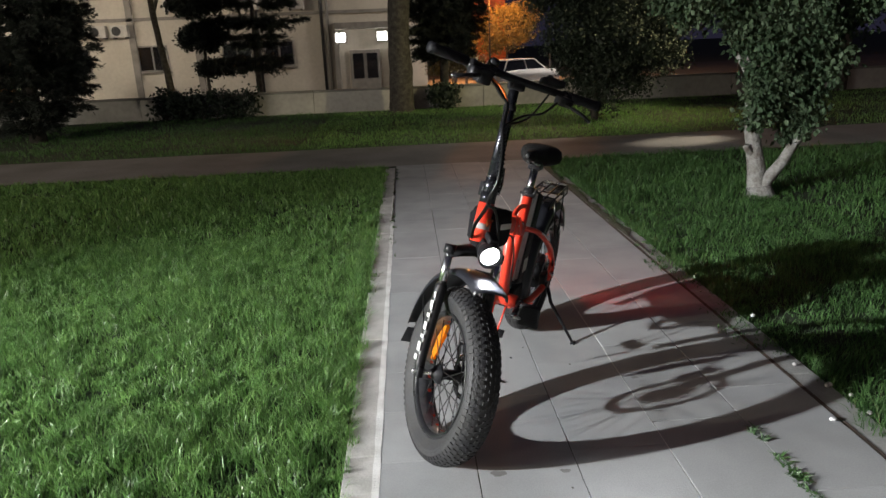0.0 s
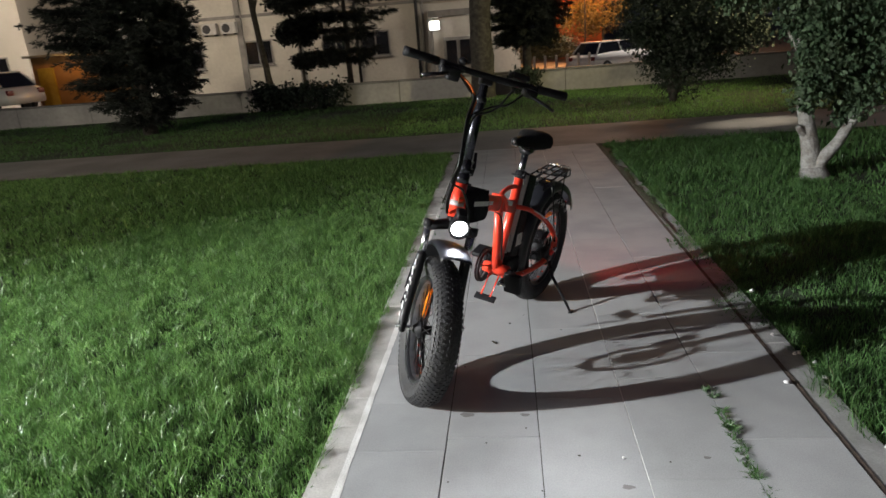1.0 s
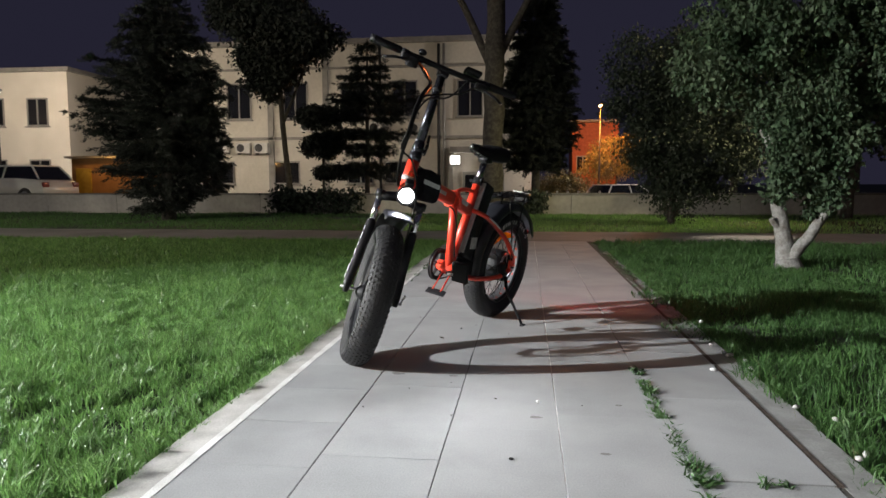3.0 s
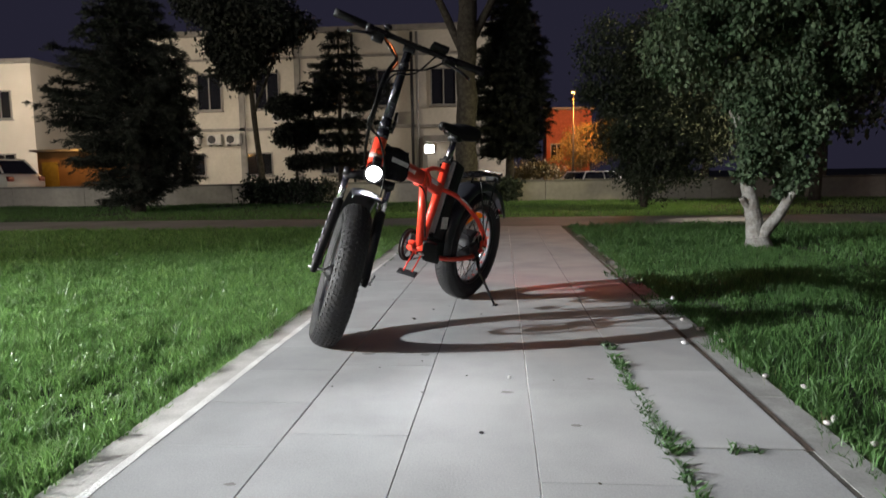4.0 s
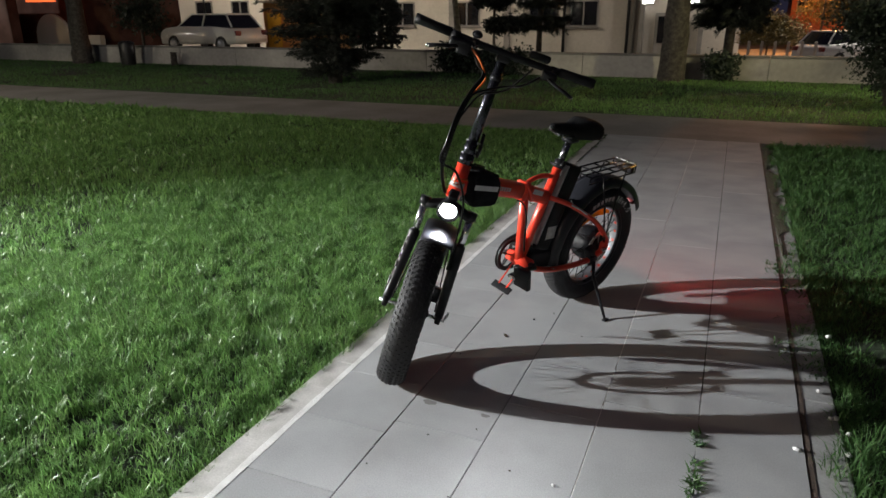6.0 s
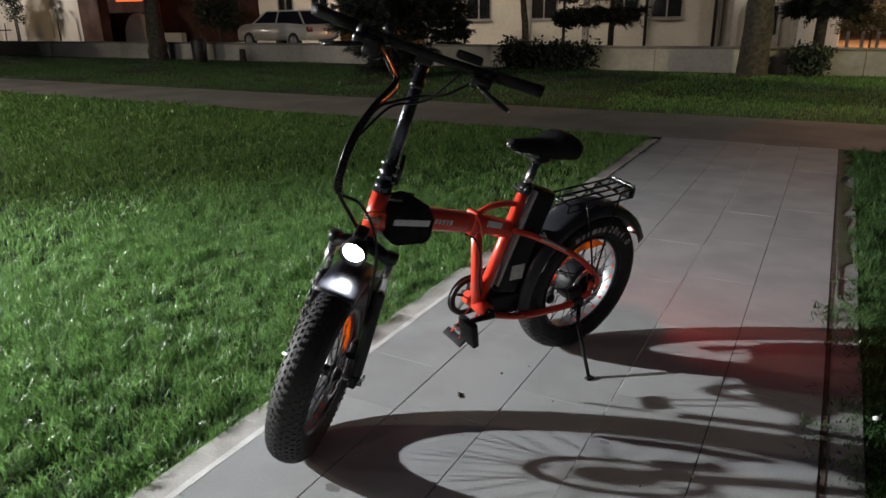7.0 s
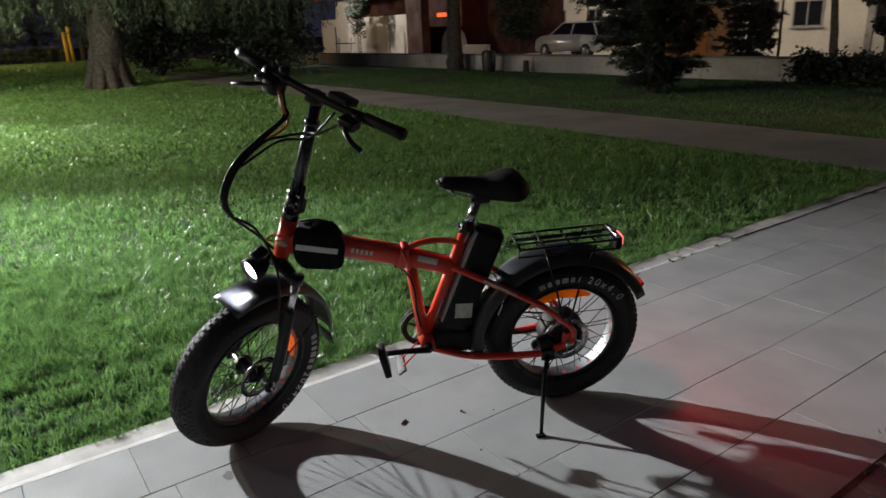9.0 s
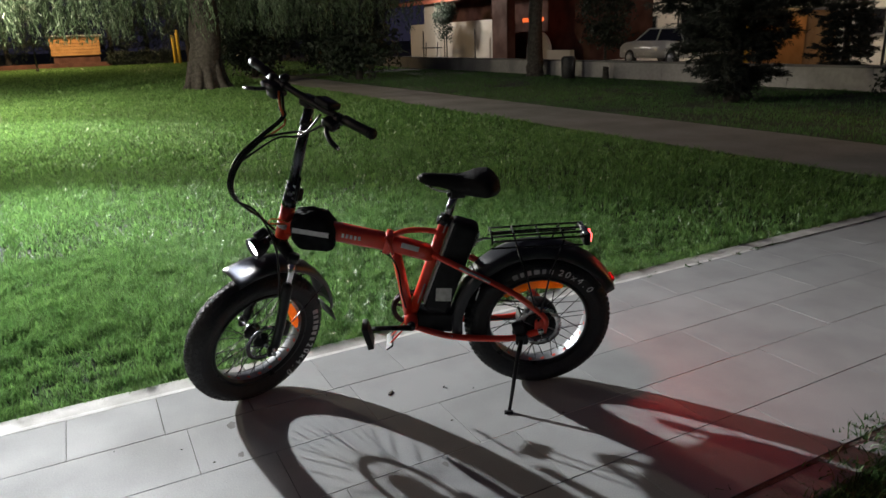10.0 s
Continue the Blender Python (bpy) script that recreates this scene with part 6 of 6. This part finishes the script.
    box(bm, (7.0, 0.75, 2.05), (1.8, 0.08, 0.2), bevel=0.02, seg=1)
    part("lit_sign", bm, NEON, h, "glowing orange-red sign strip", False)
    bm = bmesh.new()
    box(bm, (10.3, 0.0, 0.29), (1.8, 0.25, 0.6), bevel=0.015, seg=1)
    part("low_wall", bm, FACADE2, h, "", False)
    for x in (-37.5, -34.4, -31.1):
        f = thing("fence_post", Matrix.Translation((x, 21.4, -0.02)), "thin dark fence post before the terrace", "post", "fence posts by the terrace")
        bm = bmesh.new()
        tube(bm, [(0, 0, 0), (0, 0, 1.75)], 0.04, 6)
        part("shaft", bm, DARKMET, f)
    k = thing("bench", Matrix.Translation((-35.4, 20.9, -0.02)), "dark metal garden bench by the terrace", "bench")
    bm = bmesh.new()
    box(bm, (0, 0, 0.78), (1.7, 0.5, 0.06), bevel=0.01, seg=1)
    part("seat", bm, DARKMET, k, "", False)
    for x in (-0.75, 0.75):
        bm = bmesh.new()
        tube(bm, [(x - 0.12, 0, 0), (x, 0, 0.76), (x + 0.05, 0, 1.1)], 0.03, 6)
        part("leg", bm, DARKMET, k)
    leafy(-33.2, 20.6, [((0, 0, 1.9), (0.45, 0.4, 0.75)), ((0.1, 0, 2.7), (0.7, 0.6, 0.6))], [([(0, 0, 0), (0.02, 0, 1.0), (0, 0, 2.4)], 0.045, 0.02)], 75, "slim young tree before the terrace", DARKLEAF, 0.13, 90, 24, 0.12)
    # litter bin near the wall
    b = thing("litter_bin", Matrix.Translation((-15.35, 15.6, -0.03)), "dark metal litter bin on the grass", "litter bin")
    bm = bmesh.new()
    tube(bm, [(0, 0, 0), (0, 0, 0.02), (0, 0, 0.62), (0, 0, 0.66)], [0.20, 0.21, 0.23, 0.21], 16)
    part("body", bm, DARKMET, b)
    bm = bmesh.new()
    tube(bm, [(0, 0, 0.655), (0, 0, 0.69)], 0.17, 16)
    part("lid", bm, DARKMET, b)
    s = thing("stump", Matrix.Translation((-13.9, 15.9, -0.03)), "short dark tree stump near the wall", "stump")
    bm = bmesh.new()
    limb(bm, [(0, 0, 0), (0, 0, 0.15), (0.02, 0, 0.38)], 0.11, 0.085, 9)
    part("wood", bm, DARKBARK, s)
    # far left: low orange-lit wall, yellow post
    w = thing("cabin", Matrix.Translation((-62.5, 2.1, 0)), "low reddish wooden cabin under orange street light", "cabin")
    for i in range(6):
        bm = bmesh.new()
        box(bm, (0.0, 0, 1.05 + 0.24 * i), (1.6, 3.6, 0.225), bevel=0.015, seg=1)
        part("plank", bm, KIOSK, w, "", False)
    bm = bmesh.new()
    box(bm, (-0.1, 0, 0.46), (1.3, 3.4, 0.94))
    part("base", bm, TERRACE, w, "", False)
    bm = bmesh.new()
    box(bm, (0.1, 0, 2.46), (2.2, 4.0, 0.12), bevel=0.01, seg=1)
    part("roof", bm, TRIM, w, "", False)
    g = thing("garden_wall", Matrix.Translation((-61.2, -1.0, 0)), "low brown garden wall at the park edge", "wall")
    bm = bmesh.new()
    box(bm, (0, 0, 0.2), (0.3, 11.0, 0.4), bevel=0.02, seg=1)
    part("wall", bm, TERRACE, g, "", False)
    for k2, (yy, hh) in enumerate(((9.7, 2.7), (9.35, 2.3))):
        p = thing("post", Matrix.Translation((-60.0, yy, -0.03)), "yellow painted post at the park edge", "post")
        bm = bmesh.new()
        tube(bm, [(0, 0, 0), (0, 0, hh * 0.9), (0, 0, hh)], [0.16, 0.15, 0.12], 10)
        part("shaft", bm, YPOST, p)


build_yard_things()


# ---- small things on the path ----
def bits():
    rng = np.random.default_rng(3)
    spots = [(0.568, 2.6, 0.007, 0.004, DARKMET, "stone", "small dark stone on the slabs"), (0.494, 2.386, 0.024, 0.0022, SOIL, "wood_chip", "flat dark wood chip on the slabs"),
             (1.642, 1.93, 0.016, 0.008, WHITE, "stone", "pale pebble at the seam"), (1.83, 2.9, 0.016, 0.010, WHITE, "stone", "pale pebble at the grass edge"),
             (0.86, 0.95, 0.008, 0.004, DARKMET, "stone", "small dark stone on the slabs"), (0.94, 1.45, 0.008, 0.005, WHITE, "stone", "tiny pale pebble on the slabs")]
    spots += [(1.80 + rng.normal(0, 0.02), rng.uniform(0.2, 3.2), rng.uniform(0.008, 0.017), 0.008, REFLECT, "stone", "pale pebble at the grass edge") for _ in range(15)]
    spots += [(rng.uniform(0.05, 1.6), rng.uniform(-0.3, 3.0), rng.uniform(0.003, 0.006), 0.0018, SOIL, "crumb", "dark crumb of soil on the slabs") for _ in range(22)]
    for x, y, r, h, mat, name, label in spots:
        ob = thing(name, pose(x, y, 0.0015, 0, 0, rng.uniform(0, 360)), label, name.replace("_", " "))
        bm = bmesh.new()
        bmesh.ops.create_icosphere(bm, subdivisions=1, radius=1)
        for v in bm.verts:
            v.co *= 1 + 0.25 * noise.noise(v.co * 2 + Vector((x * 9, y * 9, 0)))
        bm.transform(Matrix.Translation((0, 0, h * 0.6)) @ Matrix.Diagonal((r, r * (0.35 if name == "wood_chip" else 0.7), h, 1)))
        part("lump", bm, mat, ob)
    # stains: thin flat marks
    for x, y, r in ((0.93, 1.30, 0.022), (1.12, 1.02, 0.016), (0.62, 1.74, 0.02), (0.40, 1.75, 0.03), (1.21, 1.45, 0.014), (0.75, 0.55, 0.018), (0.3, 0.62, 0.016), (1.05, 2.35, 0.02)):
        ob = thing("stain", pose(x, y, 0.0008), "dark dried stain on the concrete slab", "stain")
        bm = bmesh.new()
        n = 12
        vs = [bm.verts.new((math.cos(2 * math.pi * i / n) * r * rng.uniform(0.6, 1.2), math.sin(2 * math.pi * i / n) * r * 0.6 * rng.uniform(0.6, 1.2), 0)) for i in range(n)]
        bm.faces.new(vs)
        ob2 = part("mark", bm, COPING, ob, "", False)
    # moss in the open seam and soil line
    for y0, y1 in ((-5.0, 2.6), (2.6, 5.2), (5.22, 6.3)):
        n = int((y1 - y0) / 0.05)
        v, f = [], []
        for i in range(n + 1):
            y = y0 + (y1 - y0) * i / n
            w = 0.0130 * (1 + 0.45 * noise.noise(Vector((y * 5, 1, 0))) + 0.35 * noise.noise(Vector((y * 30, 4, 0))))
            v += [(-0.004 - w, y, 0.0009), (-0.004 + w, y, 0.0009)]
            if i:
                f.append((2 * i - 2, 2 * i - 1, 2 * i + 1, 2 * i))
        tagged(array_mesh("mortar_joint", v, f, MORTAR), "pale mortar line between kerb and slabs", "mortar", kind="stuff")
    for name, x, w, y0, y1, label in (("seam_moss", 1.700, 0.020, 4.0, 8.0, "dark moss along the kerb of the footpath"), ("joint_moss", -0.004, 0.016, 5.3, 7.9, "dark moss line between kerb and slabs")):
        n = int((y1 - y0) / 0.03)
        v, f = [], []
        for i in range(n + 1):
            y = y0 + (y1 - y0) * i / n
            q = Vector((y * 9, x, 0))
            wl, wr = w / 2 * (1 + 0.7 * noise.noise(q)), w / 2 * (1 + 0.7 * noise.noise(q + Vector((0, 5, 0))))
            if name == "seam_moss":
                wl, wr = wl * 1.6 * min(1, (y - 3.9)), wr * 5.0 * min(1, (y - 3.9)) * max(0.05, 0.9 + 2.0 * noise.noise(Vector((y * 3.1, 8, 0))))
            if name == "joint_moss":
                gate = max(0.1, 0.6 + 1.6 * noise.noise(Vector((y * 2.3, 3, 0))))
                wl, wr = wl * gate, wr * gate
            hz = 0.006 + 0.006 * noise.noise(q * 3)
            v += [(x - wl, y, 0.001), (x, y, hz), (x + wr, y, 0.001)]
            if i:
                k = 3 * i
                f += [(k - 3, k - 2, k + 1, k), (k - 2, k - 1, k + 2, k + 1)]
        tagged(array_mesh(name, v, f, MOSS), label, "moss", kind="stuff")


bits()


# ---- slabs and kerbs, piece by piece ----
def build_slabs():
    rng = random.Random(9)

    def slab_mesh(w, ln, h=0.05, bev=0.0007):
        bm = bmesh.new()
        top = [bm.verts.new((sx * (w / 2 - bev), sy * (ln / 2 - bev), 0)) for sx, sy in ((-1, -1), (1, -1), (1, 1), (-1, 1))]
        rim = [bm.verts.new((sx * w / 2, sy * ln / 2, -bev)) for sx, sy in ((-1, -1), (1, -1), (1, 1), (-1, 1))]
        low = [bm.verts.new((sx * w / 2, sy * ln / 2, -h)) for sx, sy in ((-1, -1), (1, -1), (1, 1), (-1, 1))]
        bm.faces.new(top)
        for a, b in ((top, rim), (rim, low)):
            for i in range(4):
                bm.faces.new((b[i], b[(i + 1) % 4], a[(i + 1) % 4], a[i]))
        me = bpy.data.meshes.new("slab")
        bm.normal_update()
        bm.to_mesh(me)
        bm.free()
        return me

    pitch = 1 / 3
    lengths = [0.338, 0.667, 0.667, 0.667, 0.667]
    starts = [1.176, 0.925, 0.522, 0.668, 0.885]
    meshes = {}
    for col in range(5):
        ln = lengths[col]
        gap = 0.0024
        key = (col == 0)
        if key not in meshes:
            meshes[key] = slab_mesh(pitch - 0.0034, ln - gap)
            meshes[key].materials.append(SLAB)
        y = starts[col] - math.ceil((starts[col] + 5.9) / ln - 1) * ln
        while y < 8.0:
            ob = new("slab", meshes[key])
            ob.parent = bedding
            sunk = -0.003 if col == 4 and y + ln / 2 < 0.885 else 0.0
            fit = min(ln, 8.045 - y)
            ob.scale.y = fit / ln
            ob.location = (pitch * (col + 0.5) + rng.uniform(-0.0008, 0.0008), y + fit / 2, sunk + rng.uniform(-0.0004, 0.0004))
            ob.rotation_euler = (rng.uniform(-0.0012, 0.0012), rng.uniform(-0.0012, 0.0012), rng.uniform(-0.0015, 0.0015))
            y += ln
    kerb = slab_mesh(0.112, 0.997, 0.12, 0.004)
    kerb.materials.append(KERB)
    kerb_grey = kerb.copy()
    kerb_grey.materials[0] = KERBGREY
    for x in (-0.064, 1.737):
        y = -5.6 if x < 0 else -5.2
        while y < 7.6:
            ob = new("kerb", kerb if x < 0 else kerb_grey)
            ob.parent = bedding
            ob.location = (x + rng.uniform(-0.003, 0.003), y, rng.uniform(-0.001, 0.0005) if x < 0 else -0.004 + rng.uniform(-0.0006, 0.0006))
            ob.rotation_euler = (0, rng.uniform(-0.01, 0.01), rng.uniform(-0.003, 0.003))
            y += 1.0


build_slabs()
